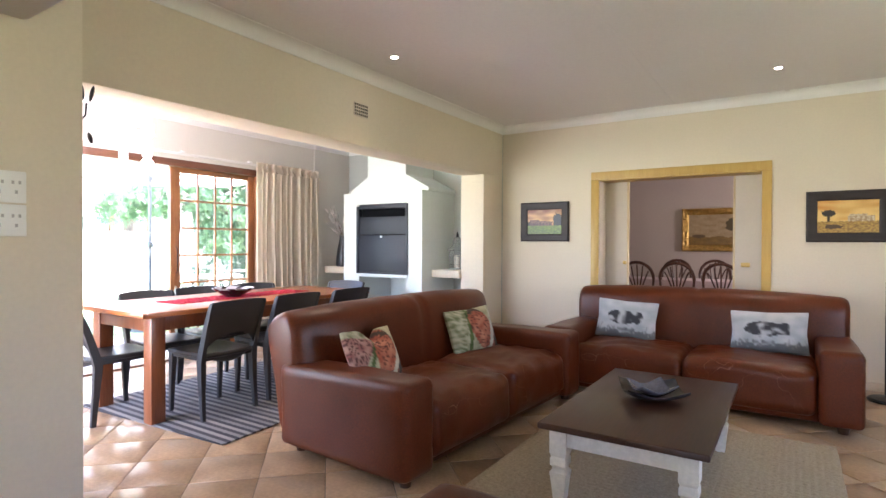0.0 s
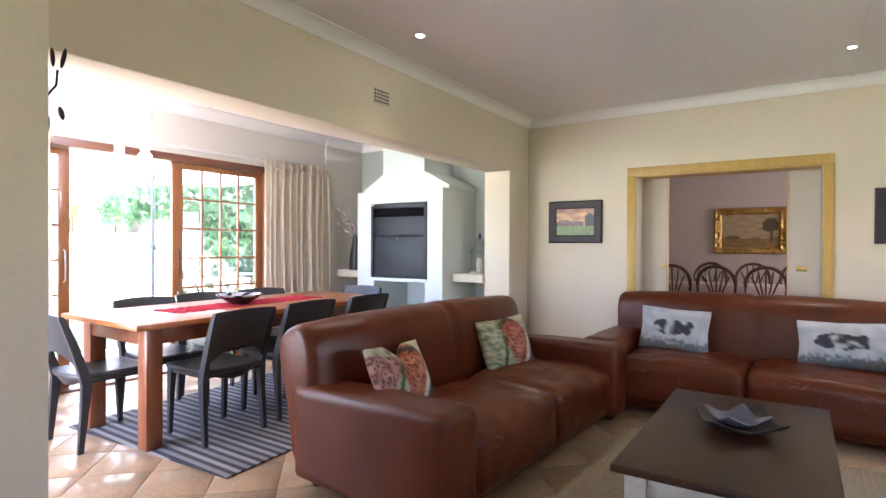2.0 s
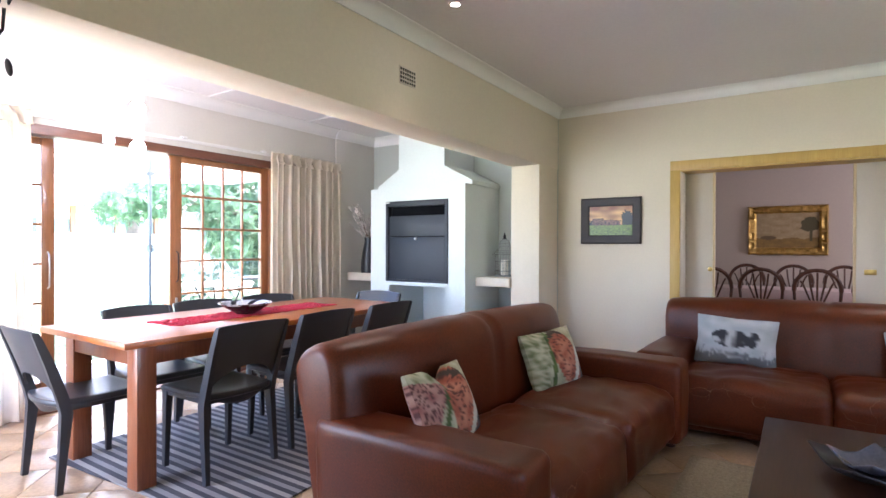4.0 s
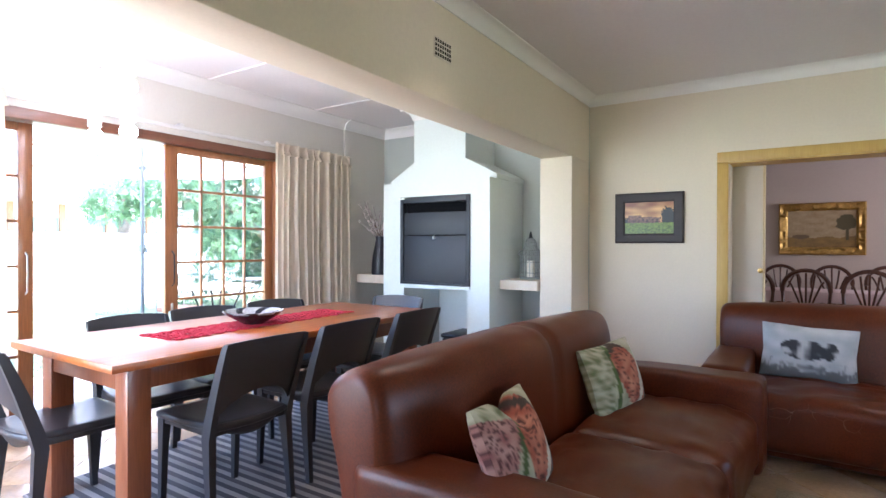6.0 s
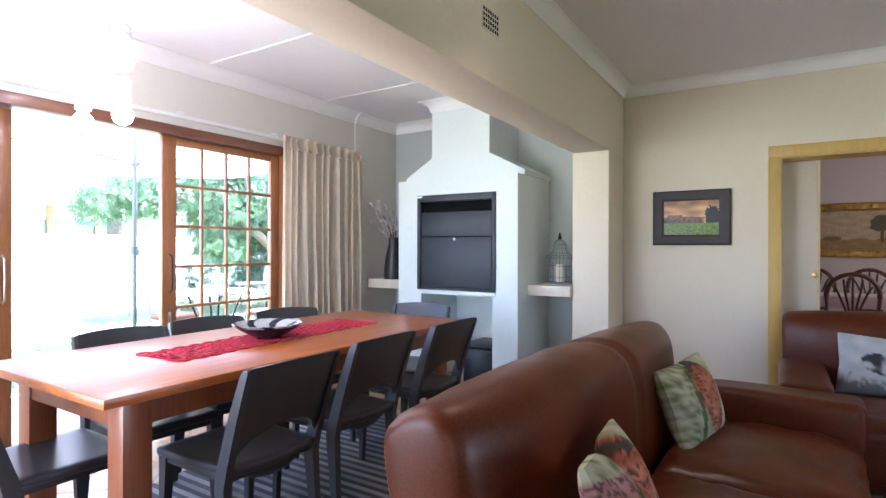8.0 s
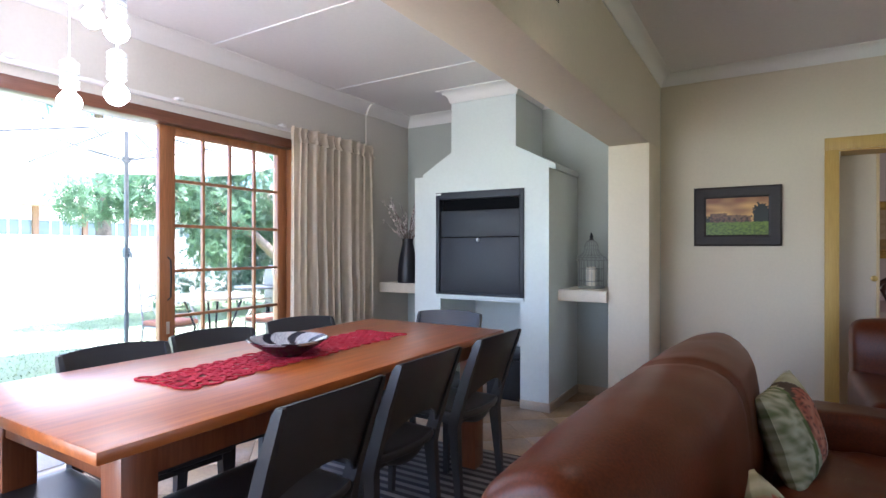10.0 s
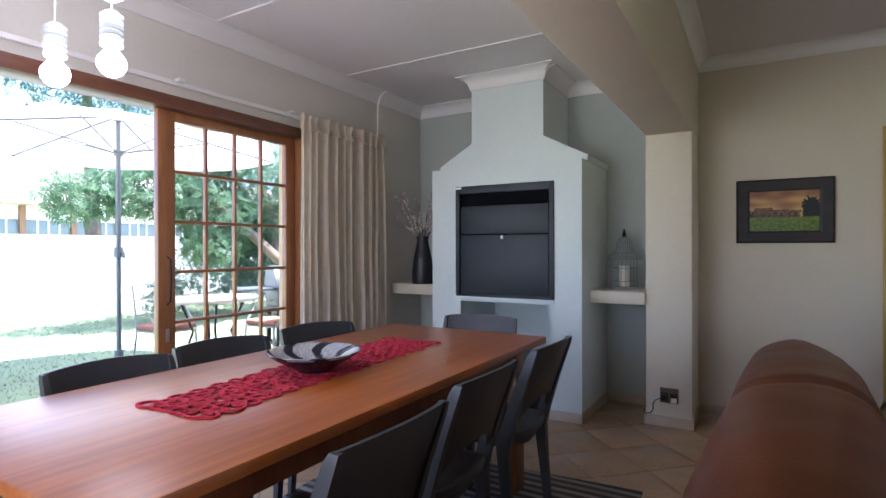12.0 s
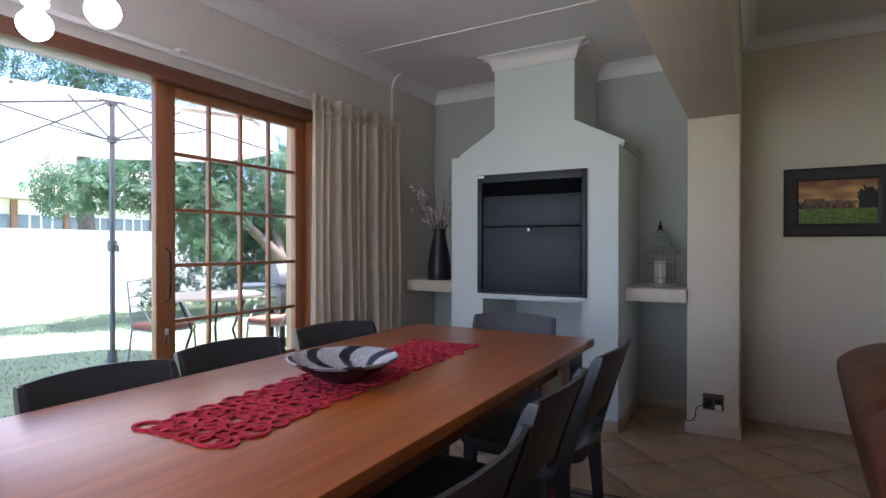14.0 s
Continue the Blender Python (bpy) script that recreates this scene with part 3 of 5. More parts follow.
def braai():
    h = thing("fireplace", "grey-white plastered chimney with a built-in charcoal steel braai", "fireplace")
    x0, x1, yf = -4.425, -3.185, 6.288
    bx0, bx1, bz0, bz1 = -4.199, -3.387, 0.868, 1.735
    sx0, sx1, sz = -4.16, -3.42, 0.828
    for bit in ((x0, sx0, yf, 7.0, 0, sz), (sx1, x1, yf, 7.0, 0, sz), (x0, bx0, yf, 7.0, sz, 1.88), (bx1, x1, yf, 7.0, sz, 1.88), (bx0, bx1, yf, 7.0, sz, bz0), (bx0, bx1, yf, 7.0, bz1, 1.88), (sx0, sx1, 6.93, 7.0, 0, sz)):
        part("plaster_block", box(*bit), HEARTH, h)
    def hoodpts(y):
        return [(x0 + 0.012, 1.882), (x1 + 0.014, 1.882), (x1 + 0.014, 1.922), (-3.51, 2.096), (-3.51, DINE_Z), (-4.117, DINE_Z), (-4.117, 2.096), (x0 + 0.012, 1.922)]
    b = bmesh.new()
    f = b.faces.new([b.verts.new((x, 6.40, z)) for x, z in hoodpts(0)])
    e = bmesh.ops.extrude_face_region(b, geom=[f])
    bmesh.ops.translate(b, verts=[v for v in e["geom"] if isinstance(v, bmesh.types.BMVert)], vec=(0, 0.6, 0))
    bmesh.ops.recalc_face_normals(b, faces=b.faces[:])
    part("hood", b, HEARTH, h)
    part("ledge", box(bx0 - 0.0, bx1 + 0.0, yf - 0.012, yf, 0.842, bz0 - 0.002, 0.003), HEARTH, h)
    part("steel_frame", join(box(bx0, bx0 + 0.035, yf - 0.016, yf + 0.05, bz0, bz1, 0.003), box(bx1 - 0.035, bx1, yf - 0.016, yf + 0.05, bz0, bz1, 0.003), box(bx0 + 0.035, bx1 - 0.035, yf - 0.016, yf + 0.05, bz1 - 0.06, bz1, 0.003), box(bx0 + 0.035, bx1 - 0.035, yf - 0.016, yf + 0.05, bz0, bz0 + 0.02, 0.003)), STEEL, h)
    # Solid matt black block stands in for the shade inside the firebox.
    part("firebox", box(bx0 + 0.035, bx1 - 0.035, yf + 0.05, yf + 0.45, bz0 + 0.02, bz1 - 0.06), BLACK, h, "black block in place of the dark firebox recess")
    zm = 1.352
    part("lower_door", box(bx0 + 0.042, bx1 - 0.042, yf - 0.006, yf + 0.012, bz0 + 0.022, zm - 0.004, 0.003), STEEL, h)
    up = part("upper_door", box(bx0 + 0.042, bx1 - 0.042, yf - 0.002, yf + 0.014, zm + 0.004, 1.575, 0.003), STEEL, h)
    part("knob", lathe([(0.0, 0.0), (0.016, 0.0), (0.016, 0.008), (0.01, 0.02), (0.0, 0.022)], 16), CHROME, up, "small round chrome knob").matrix_basis = pose((bx0 + bx1) / 2, yf - 0.004, zm - 0.022, 90, 0, 0)
    part("badge", box(bx0 + 0.004, bx0 + 0.055, yf - 0.02, yf - 0.016, bz1 - 0.022, bz1 - 0.006), CHROME, h, "small metal badge")
braai()
tr = thing("floating_shelf", "cream stone shelf built into the niche", "shelf", group="niche shelves")
part("slab", box(-3.183, -2.8, 6.487, 7.0, 0.842, 0.932, 0.006), SHELF, tr)
tr = thing("floating_shelf", "cream stone shelf built into the niche", "shelf", group="niche shelves")
part("slab", box(-4.98, -4.427, 6.487, 7.0, 0.838, 0.932, 0.006), SHELF, tr)

# ---- living room ----
BACK_SECTION = [(0.28, 0.12), (0.285, 0.36), (0.295, 0.56), (0.305, 0.68), (0.325, 0.76), (0.36, 0.812), (0.41, 0.832), (0.465, 0.822), (0.52, 0.795), (0.56, 0.765), (0.578, 0.735), (0.566, 0.66), (0.53, 0.48), (0.47, 0.24), (0.43, 0.09), (0.36, 0.07)]


def smooth_ring(ring, times=2):
    """Cut the corners of a closed outline."""
    for _ in range(times):
        ring = [(a * k + c * (1 - k), b_ * k + d * (1 - k)) for (a, b_), (c, d) in zip(ring, ring[1:] + ring[:1]) for k in (0.75, 0.25)]
    return ring


def sofa(name_label, at, rz, width, seed):
    """A two-seat leather sofa; its front looks along -y, its thick rounded back stands at +y and leans out."""
    s = thing("sofa", name_label, "sofa", at, rz, "leather sofas")
    w2, arm, front = width / 2, 0.25, -0.57

    def wrinkle(p, k):
        return p + k * noise.noise_vector(p * 6 + Vector((seed, 0, 0))) + 0.5 * k * noise.noise_vector(p * 17 + Vector((0, seed, 0)))
    # back: the section carried across the width, drawn in at both ends, with a dip where its two halves meet
    b = bmesh.new()
    section = smooth_ring(BACK_SECTION, 1)
    half = w2 - 0.02
    stations = [half * k for k in (-1, -0.997, -0.99, -0.975, -0.955)] + [half * (-0.93 + 1.86 * k / 46) for k in range(47)] + [half * k for k in (0.955, 0.975, 0.99, 0.997, 1)]
    rings = []
    for x in stations:
        inset = half - abs(x)
        g = 0.0 if inset > 0.05 else 0.05 - math.sqrt(max(0, 0.05 ** 2 - (0.05 - inset) ** 2))
        ring = []
        for y, z in section:
            top = max(0.0, min(1.0, (z - 0.35) / 0.5))
            dy, dz = 0.43 - y, 0.46 - z
            q = math.hypot(dy, dz)
            y2, z2 = y + dy / q * g, z + dz / q * g
            seam = 0.016 * math.exp(-(x / 0.022) ** 2) * top
            full = 1 - abs(x / half) ** 3
            z2 += top * 0.040 * full - seam
            y2 += seam * (1 if y < 0.36 else -0.2) - 0.125 * full * max(0.0, min(1.0, (0.50 - y) / 0.17))
            ring.append(b.verts.new(wrinkle(Vector((x, y2, z2)), 0.0035)))
        rings.append(ring)
    n = len(section)
    for r0, r1 in zip(rings, rings[1:]):
        for k in range(n):
            b.faces.new((r0[k], r0[(k + 1) % n], r1[(k + 1) % n], r1[k]))
    b.faces.new(rings[0][::-1])
    b.faces.new(rings[-1])
    bmesh.ops.recalc_face_normals(b, faces=b.faces[:])
    part("back", b, LEATHER, s, smooth=80)
    for sx in (-1, 1):
        def armshape(p):
            drop = 0.018 * max(0.0, p.y / 0.5)
            return wrinkle(Vector((p.x + sx * (w2 - arm / 2), p.y + front + 0.495, p.z + 0.298 - (drop if p.z > 0 else 0))), 0.005)
        part("arm", soft(arm, 0.99, 0.50, 0.042, 14, armshape), LEATHER, s, smooth=80)
        cw = w2 - arm
        def seatshape(p):
            u, v = p.x / (cw / 2), (p.y + 0.02) / 0.35
            puff = 0.032 * (1 - u * u) * (1 - v * v) if p.z > 0 else 0
            q = Vector((p.x + sx * cw / 2, p.y - 0.205, p.z + 0.245 + puff))
            if p.z > 0:
                fold = abs(noise.noise(Vector((p.x * 3.2 + p.y * 6 + 2 * noise.noise(p * 3), p.y * 3 - p.x * 2, seed + 3 + sx))))
                fine = abs(noise.noise(Vector((p.x * 9 - p.y * 5, p.y * 11 + p.x * 3, seed + 8 + sx))))
                q.z += 0.010 * noise.noise(Vector((p.x * 6, p.y * 5, seed + sx))) + 0.030 * (0.2 - fold) + 0.012 * (0.2 - fine)
            if p.y < -0.30:
                q.y += 0.008 * noise.noise(Vector((p.x * 9, p.z * 9, seed)))
            return q
        part("seat_cushion", soft(cw + 0.006, 0.70, 0.32, 0.075, 30, seatshape), LEATHER_SEAT, s, smooth=80)
    part("base", soft(width - 0.12, 0.82, 0.24, 0.04, 6, lambda p: Vector((p.x, p.y - 0.10, p.z + 0.17))), LEATHER, s, smooth=80)
    for sx in (-1, 1):
        for fy in (front + 0.09, 0.34):
            part("foot", lathe([(0.030, 0.0), (0.040, 0.062)], 12, (sx * (w2 - 0.11), fy, 0.0)), DARKTOP, s, "short dark wooden foot")
    return s
sofa("worn brown leather two-seat sofa with wrinkled cushions", (-1.615, 4.355, 0), 86.5, 2.20, 1)
sofa("worn brown leather two-seat sofa standing before the doorway", (-0.235, 6.03, 0), 0, 2.20, 7)

# ---- living room, continued ----
ARTLIKE = printed("printed_picture", 0.35)
CLOTH = printed("printed_cloth", 0.9)
OLDPAINT = printed("old_oil_paint", 0.45)
GILT = mat("antique_gilt", (0.46, 0.29, 0.08), 0.35, metal=0.8, vary=0.35, scale=25, bump=0.6, fine=90)
DARKFRAME = wood("dark_picture_frame_wood", (0.016, 0.010, 0.009), (0.034, 0.022, 0.020), 0.55, "X")
MAHOG = wood("mahogany", (0.045, 0.016, 0.010), (0.10, 0.036, 0.020), 0.3, "Z", coat=0.4)
CERAMIC = mat("black_glazed_ceramic", (0.018, 0.017, 0.020), 0.42, vary=0.2, scale=10, bump=0.08)
CERAMIC_W = mat("grey_white_glaze", (0.10, 0.10, 0.13), 0.22, vary=0.2, scale=10, bump=0.05, coat=0.4)
WIRE = mat("aged_grey_wire", (0.26, 0.27, 0.25), 0.6, vary=0.2, scale=30, bump=0.1)
WAX = mat("ivory_wax", (0.78, 0.72, 0.60), 0.5, vary=0.05, scale=10, bump=0.05)
FELT = mat("red_felt", (0.52, 0.018, 0.045), 0.95, vary=0.15, scale=30, bump=0.6, fine=300)
TWIG = mat("brown_twig", (0.12, 0.07, 0.045), 0.8, vary=0.3, scale=30, bump=0.3)
BLOSSOM = mat("dried_pale_blossom", (0.60, 0.52, 0.49), 0.9, vary=0.2, scale=40, bump=0.2)
TABLECLOTH = mat("pale_pink_tablecloth", (0.62, 0.50, 0.50), 0.9, vary=0.05, scale=10, bump=0.2)
BRASS = mat("brass", (0.6, 0.42, 0.15), 0.3, metal=1.0, vary=0.05)
VENT = mat("painted_vent", (0.62, 0.54, 0.44), 0.6, vary=0.1, scale=10, bump=0.1)


def paint(ob, colour_at):
    """Give each corner of the mesh its printed colour."""
    me = ob.data
    layer = me.color_attributes.new("print", "FLOAT_COLOR", "POINT")
    for v, d in zip(me.vertices, layer.data):
        d.color = (*colour_at(v.co), 1)
    return ob


def mix(a, b_, k):
    k = max(0.0, min(1.0, k))
    return tuple(p + (q - p) * k for p, q in zip(a, b_))


def sheet(w, h, nx, ny):
    """A thin upright sheet in x and z about the origin, facing -y, cut finely for a print."""
    b = bmesh.new()
    vs = [[b.verts.new((-w / 2 + w * i / nx, 0, -h / 2 + h * j / ny)) for i in range(nx + 1)] for j in range(ny + 1)]
    for j in range(ny):
        for i in range(nx):
            b.faces.new((vs[j][i], vs[j][i + 1], vs[j + 1][i + 1], vs[j + 1][i]))
    return b


def mitred_frame(w, h, border, depth, bevel=0.006, carve=0.0, seed=0):
    """A picture frame about the origin, face to -y."""
    b = bmesh.new()
    n = 24 if carve else 1
    prof = [(0, 0), (0, -depth * 0.7), (border * 0.15, -depth), (border * 0.45, -depth * 0.80), (border * 0.75, -depth * 0.85), (border, -depth * 0.45), (border, 0)]
    corners = [(-1, -1), (1, -1), (1, 1), (-1, 1)]
    rings = []
    for k in range(4):
        a, c = corners[k], corners[(k + 1) % 4]
        for i in range(n):
            t = i / n
            sx, sz = a[0] + (c[0] - a[0]) * t, a[1] + (c[1] - a[1]) * t
            ring = []
            for d, y in prof:
                wob = carve * noise.noise((sx * 9 + seed, d * 60, sz * 9)) if 0 < d < border else 0
                ring.append(b.verts.new((sx * (w / 2 - (d if abs(sx) > 0.999 else d * abs(sx))), y + wob, sz * (h / 2 - (d if abs(sz) > 0.999 else d * abs(sz))))))
            rings.append(ring)
    m = len(rings)
    for k in range(m):
        a, c = rings[k], rings[(k + 1) % m]
        for i in range(len(prof) - 1):
            b.faces.new((a[i], c[i], c[i + 1], a[i + 1]))
    bmesh.ops.recalc_face_normals(b, faces=b.faces[:])
    return b


def ruin_picture(seed, tree_left):
    """Colours of a landscape: cloudy orange sky, a ruin, one dark tree, and a lawn or dry field."""
    def colour(p):
        u, v = p.x / 0.20, p.z / 0.135
        n1 = noise.noise((u * 1.6 + seed, v * 3.5, 0.3))
        n2 = noise.noise((u * 13 + seed, v * 13, 0.7))
        if tree_left:
            c = mix((0.95, 0.66, 0.22), (0.70, 0.30, 0.04), 0.6 * v + 0.7 * n1 + 0.1)
        else:
            c = mix((0.86, 0.48, 0.16), (0.30, 0.11, 0.05), 0.6 * v + 0.8 * n1 + 0.15)
        if tree_left:
            top = 0.14 - 0.10 * (abs(u - 0.35) > 0.28)
            if 0.0 < u < 0.86 and v < top + 0.03 * n2:
                c = mix((0.74, 0.62, 0.42), (0.45, 0.30, 0.16), 0.4 + 1.2 * n2 + (0.5 if int(u * 13 + 40) % 2 and v < 0.02 else 0))
        else:
            top = 0.02 + (0.16 if -0.85 < u < -0.3 else 0.05) - 0.10 * max(0, u)
            if -0.86 < u < 0.45 and v < top + 0.02 * n2:
                c = mix((0.28, 0.14, 0.07), (0.07, 0.035, 0.02), 0.4 + 1.1 * n2 + (0.5 if int(u * 11 + 40) % 2 and v < -0.08 else 0))
            if u < -0.86 and v < -0.02 + 0.1 * n2:
                c = (0.03, 0.03, 0.015)
        if tree_left:
            if ((u + 0.62) / 0.23) ** 2 + ((v - 0.20) / 0.20) ** 2 < 1 + 0.7 * n2 or (abs(u + 0.62) < 0.045 and -0.5 < v < 0.1):
                c = (0.03, 0.022, 0.012)
        elif u > 0.50 + 0.12 * n2 and v < 0.42 + 0.25 * math.sin((u - 0.5) * 6) + 0.30 * n2:
            c = (0.012, 0.015, 0.012)
        if v < -0.30 + 0.03 * n2:
            if tree_left:
                c = mix((0.62, 0.38, 0.08), (0.30, 0.17, 0.05), 0.5 + n2)
                if ((u + 0.45) / 0.30) ** 2 + ((v + 0.62) / 0.13) ** 2 < 1 + 0.5 * n2:
                    c = (0.10, 0.06, 0.03)
            else:
                c = mix((0.22, 0.32, 0.03), (0.08, 0.13, 0.015), 0.4 + 0.8 * n2 - 0.4 * (v + 0.3))
        return c
    return colour


def wall_picture(x0, x1, z0, z1, label, tree_left, seed):
    p = thing("framed_picture", label, "picture", ((x0 + x1) / 2, NY, (z0 + z1) / 2), group="framed prints on the wall")
    w, h = x1 - x0, z1 - z0
    part("frame", mitred_frame(w, h, 0.085, 0.03), DARKFRAME, p)
    f = ruin_picture(seed, tree_left)
    pr = part("print", sheet(w - 0.165, h - 0.165, 110, 74), ARTLIKE, p, "landscape print in orange and green")
    paint(pr, lambda q: f(Vector((q.x * 0.40 / (w - 0.165), 0, q.z * 0.27 / (h - 0.165)))))
    pr.matrix_basis = pose(0, -0.010, 0)
    part("backing", box(-w / 2 + 0.02, w / 2 - 0.02, -0.008, -0.001, -h / 2 + 0.02, h / 2 - 0.02), BLACK, p)
wall_picture(-2.25, -1.662, 1.278, 1.731, "print of a lawn and ruin, dark wood frame", False, 2)
wall_picture(0.562, 1.165, 1.275, 1.728, "print of a tree and ruin, dark wood frame", True, 9)


def doorway():
    d = tagged(new("door_2"), "ochre-painted door frame with cream sliding pocket leaves half open", "door", kind="structure")
    x0, x1, zt = -1.408, 0.297, 2.038
    for a, b_ in ((x0, x0 + 0.085), (x1 - 0.08, x1)):
        part("architrave", box(a, b_, NY - 0.018, NY, 0.0, zt - 0.085, 0.004), FRAME_Y, d)
    part("architrave", box(x0, x1, NY - 0.018, NY, zt - 0.085, zt, 0.004), FRAME_Y, d)
    part("lining", box(x0 + 0.083, x1 - 0.077, NY, NY2, 1.941, 1.953), FRAME_Y, d)
    for a in (x0 + 0.083, x1 - 0.087):
        part("lining", box(a, a + 0.010, NY, NY2, 0.0, 1.941), DOORPAINT, d)
    lf = part("leaf", box(-1.45, -1.085, NY2 + 0.008, NY2 + 0.046, 0.01, 1.99, 0.003), DOORPAINT, d, "cream sliding leaf")
    part("edge_strip", box(-1.085, -1.066, NY2 + 0.004, NY2 + 0.050, 0.01, 1.99, 0.002), EDGE, lf)
    part("latch", lathe([(0.0, 0.0), (0.014, 0.0), (0.014, 0.02), (0.022, 0.028), (0.020, 0.042), (0.0, 0.046)], 16), BRASS, lf, "small brass knob").matrix_basis = pose(-1.10, NY2 + 0.008, 1.045, 90, 0, 0)
    lf = part("leaf", box(-0.022, 0.33, NY2 + 0.008, NY2 + 0.046, 0.01, 1.99, 0.003), DOORPAINT, d, "cream sliding leaf")
    part("edge_strip", box(-0.042, -0.022, NY2 + 0.004, NY2 + 0.050, 0.01, 1.99, 0.002), EDGE, lf)
    part("pull_plate", box(0.03, 0.11, NY2 + 0.000, NY2 + 0.008, 1.025, 1.07, 0.003), BRASS, lf, "brass finger pull")
doorway()

# skirting tiles
for nm, bits in (("baseboard_north", [box(-2.5, -1.41, NY - 0.012, NY, 0, 0.07, 0.002), box(0.30, 3.4, NY - 0.012, NY, 0, 0.07, 0.002)]),
                 ("baseboard_pier", [box(-2.80, -2.5, 6.523, 6.535, 0, 0.07, 0.002), box(-2.5, -2.488, 6.523, NY - 0.012, 0, 0.07, 0.002), box(-2.812, -2.8, 6.523, 7.0, 0, 0.07, 0.002)]),
                 ("baseboard_hearth", [box(-3.185, -3.173, 6.276, 7.0, 0, 0.07, 0.002), box(-3.42, -3.173, 6.276, 6.288, 0, 0.07, 0.002), box(-3.173, -2.812, 6.988, 7.0, 0, 0.07, 0.002), box(-4.437, -4.16, 6.276, 6.288, 0, 0.07, 0.002)]),
                 ("baseboard_window", [box(DX, DX + 0.012, 5.47, 6.32, 0, 0.07, 0.002), box(-4.98, -4.968, 6.32, 7.0, 0, 0.07, 0.002)])):
    solid(nm, join(*bits), SKIRT, "beige tiled skirting", "skirting", kind="structure")


def coffee_table():
    t = thing("coffee_table", "coffee table with dark top and distressed white legs", "table")
    x0, x1, y0, y1, z = -0.54, 0.195, 3.49, 4.82, 0.41
    part("tabletop", box(x0, x1, y0, y1, z - 0.03, z, 0.007, 3), DARKTOP, t, "dark stained plank top")
    for xx in (x0 + 0.06, x1 - 0.085):
        part("apron", box(xx, xx + 0.025, y0 + 0.12, y1 - 0.12, z - 0.115, z - 0.03, 0.003), WHITEP, t)
    for yy in (y0 + 0.06, y1 - 0.085):
        part("apron", box(x0 + 0.12, x1 - 0.12, yy, yy + 0.025, z - 0.115, z - 0.03, 0.003), WHITEP, t)
    for xx in (x0 + 0.085, x1 - 0.085):
        for yy in (y0 + 0.085, y1 - 0.085):
            part("leg", bar([(xx, yy, 0.012, 0.024, 0.024), (xx, yy, 0.10, 0.032, 0.032), (xx, yy, 0.17, 0.040, 0.040), (xx, yy, 0.185, 0.030, 0.030), (xx, yy, 0.195, 0.030, 0.030), (xx, yy, 0.205, 0.038, 0.038), (xx, yy, 0.235, 0.038, 0.038), (xx, yy, 0.245, 0.034, 0.034), (xx, yy, 0.262, 0.040, 0.040), (xx, yy, z - 0.03, 0.040, 0.040)]), WHITEP, t)
coffee_table()


def square_dish(size, label, at, rz, material):
    def f(p):
        r = max(abs(p.x), abs(p.y)) / (size / 2)
        corner = abs(p.x * p.y) / (size * size / 4)
        return Vector((p.x, p.y, p.z + 0.030 * r ** 2.5 + 0.045 * corner))
    return tagged(moved_ob(solid("dish", soft(size, size, 0.010, 0.0045, 12, f), material, label, "dish", "stacked dishes", smooth=60), at, rz))


def moved_ob(ob, at, rz=0.0, rx=0.0, ry=0.0):
    ob.matrix_basis = pose(*at, rx, ry, rz)
    return ob


square_dish(0.31, "large black square ceramic dish with raised corners", (-0.168, 4.19, 0.416), 24, CERAMIC)
square_dish(0.20, "small glossy grey square dish in a larger dish", (-0.172, 4.195, 0.429), 38, CERAMIC_W)
solid("living_rug", box(-0.935, 0.70, 2.95, 5.20, 0, 0.012, 0.004), RUGL, "cream and beige woven rug under the coffee table", "rug")
def rug_ribs():
    """Raised woven ribs of the rug."""
    b = bmesh.new()
    x = -0.90
    while x < 0.68:
        y = 2.98
        while y < 5.16:
            z = 0.012
            w, l = 0.012, 0.030
            v = [b.verts.new(c) for c in ((x - w, y, z), (x + w, y, z), (x + w, y + l, z), (x - w, y + l, z), (x, y + l * 0.3, z + 0.004), (x, y + l * 0.7, z + 0.004))]
            for f in ((0, 1, 4), (1, 2, 5, 4), (2, 3, 5), (3, 0, 4, 5)):
                b.faces.new([v[k] for k in f])
            y += 0.038
        x += 0.034
    ob = part("rib", b, RUGL, bpy.data.objects["living_rug"])
    tagged(ob, kind="stuff")
rug_ribs()

ot = thing("ottoman", "dark brown leather ottoman beside the rug", "ottoman", (-0.22, 2.47, 0))
part("cushion", soft(0.72, 0.54, 0.30, 0.05, 8, lambda p: p + Vector((0, 0, 0.27))), LEATHER, ot, smooth=80)
for sx in (-1, 1):
    for sy in (-1, 1):
        part("foot", box(sx * 0.28 - 0.03, sx * 0.28 + 0.03, sy * 0.19 - 0.03, sy * 0.19 + 0.03, 0, 0.13, 0.004), DARKTOP, ot)


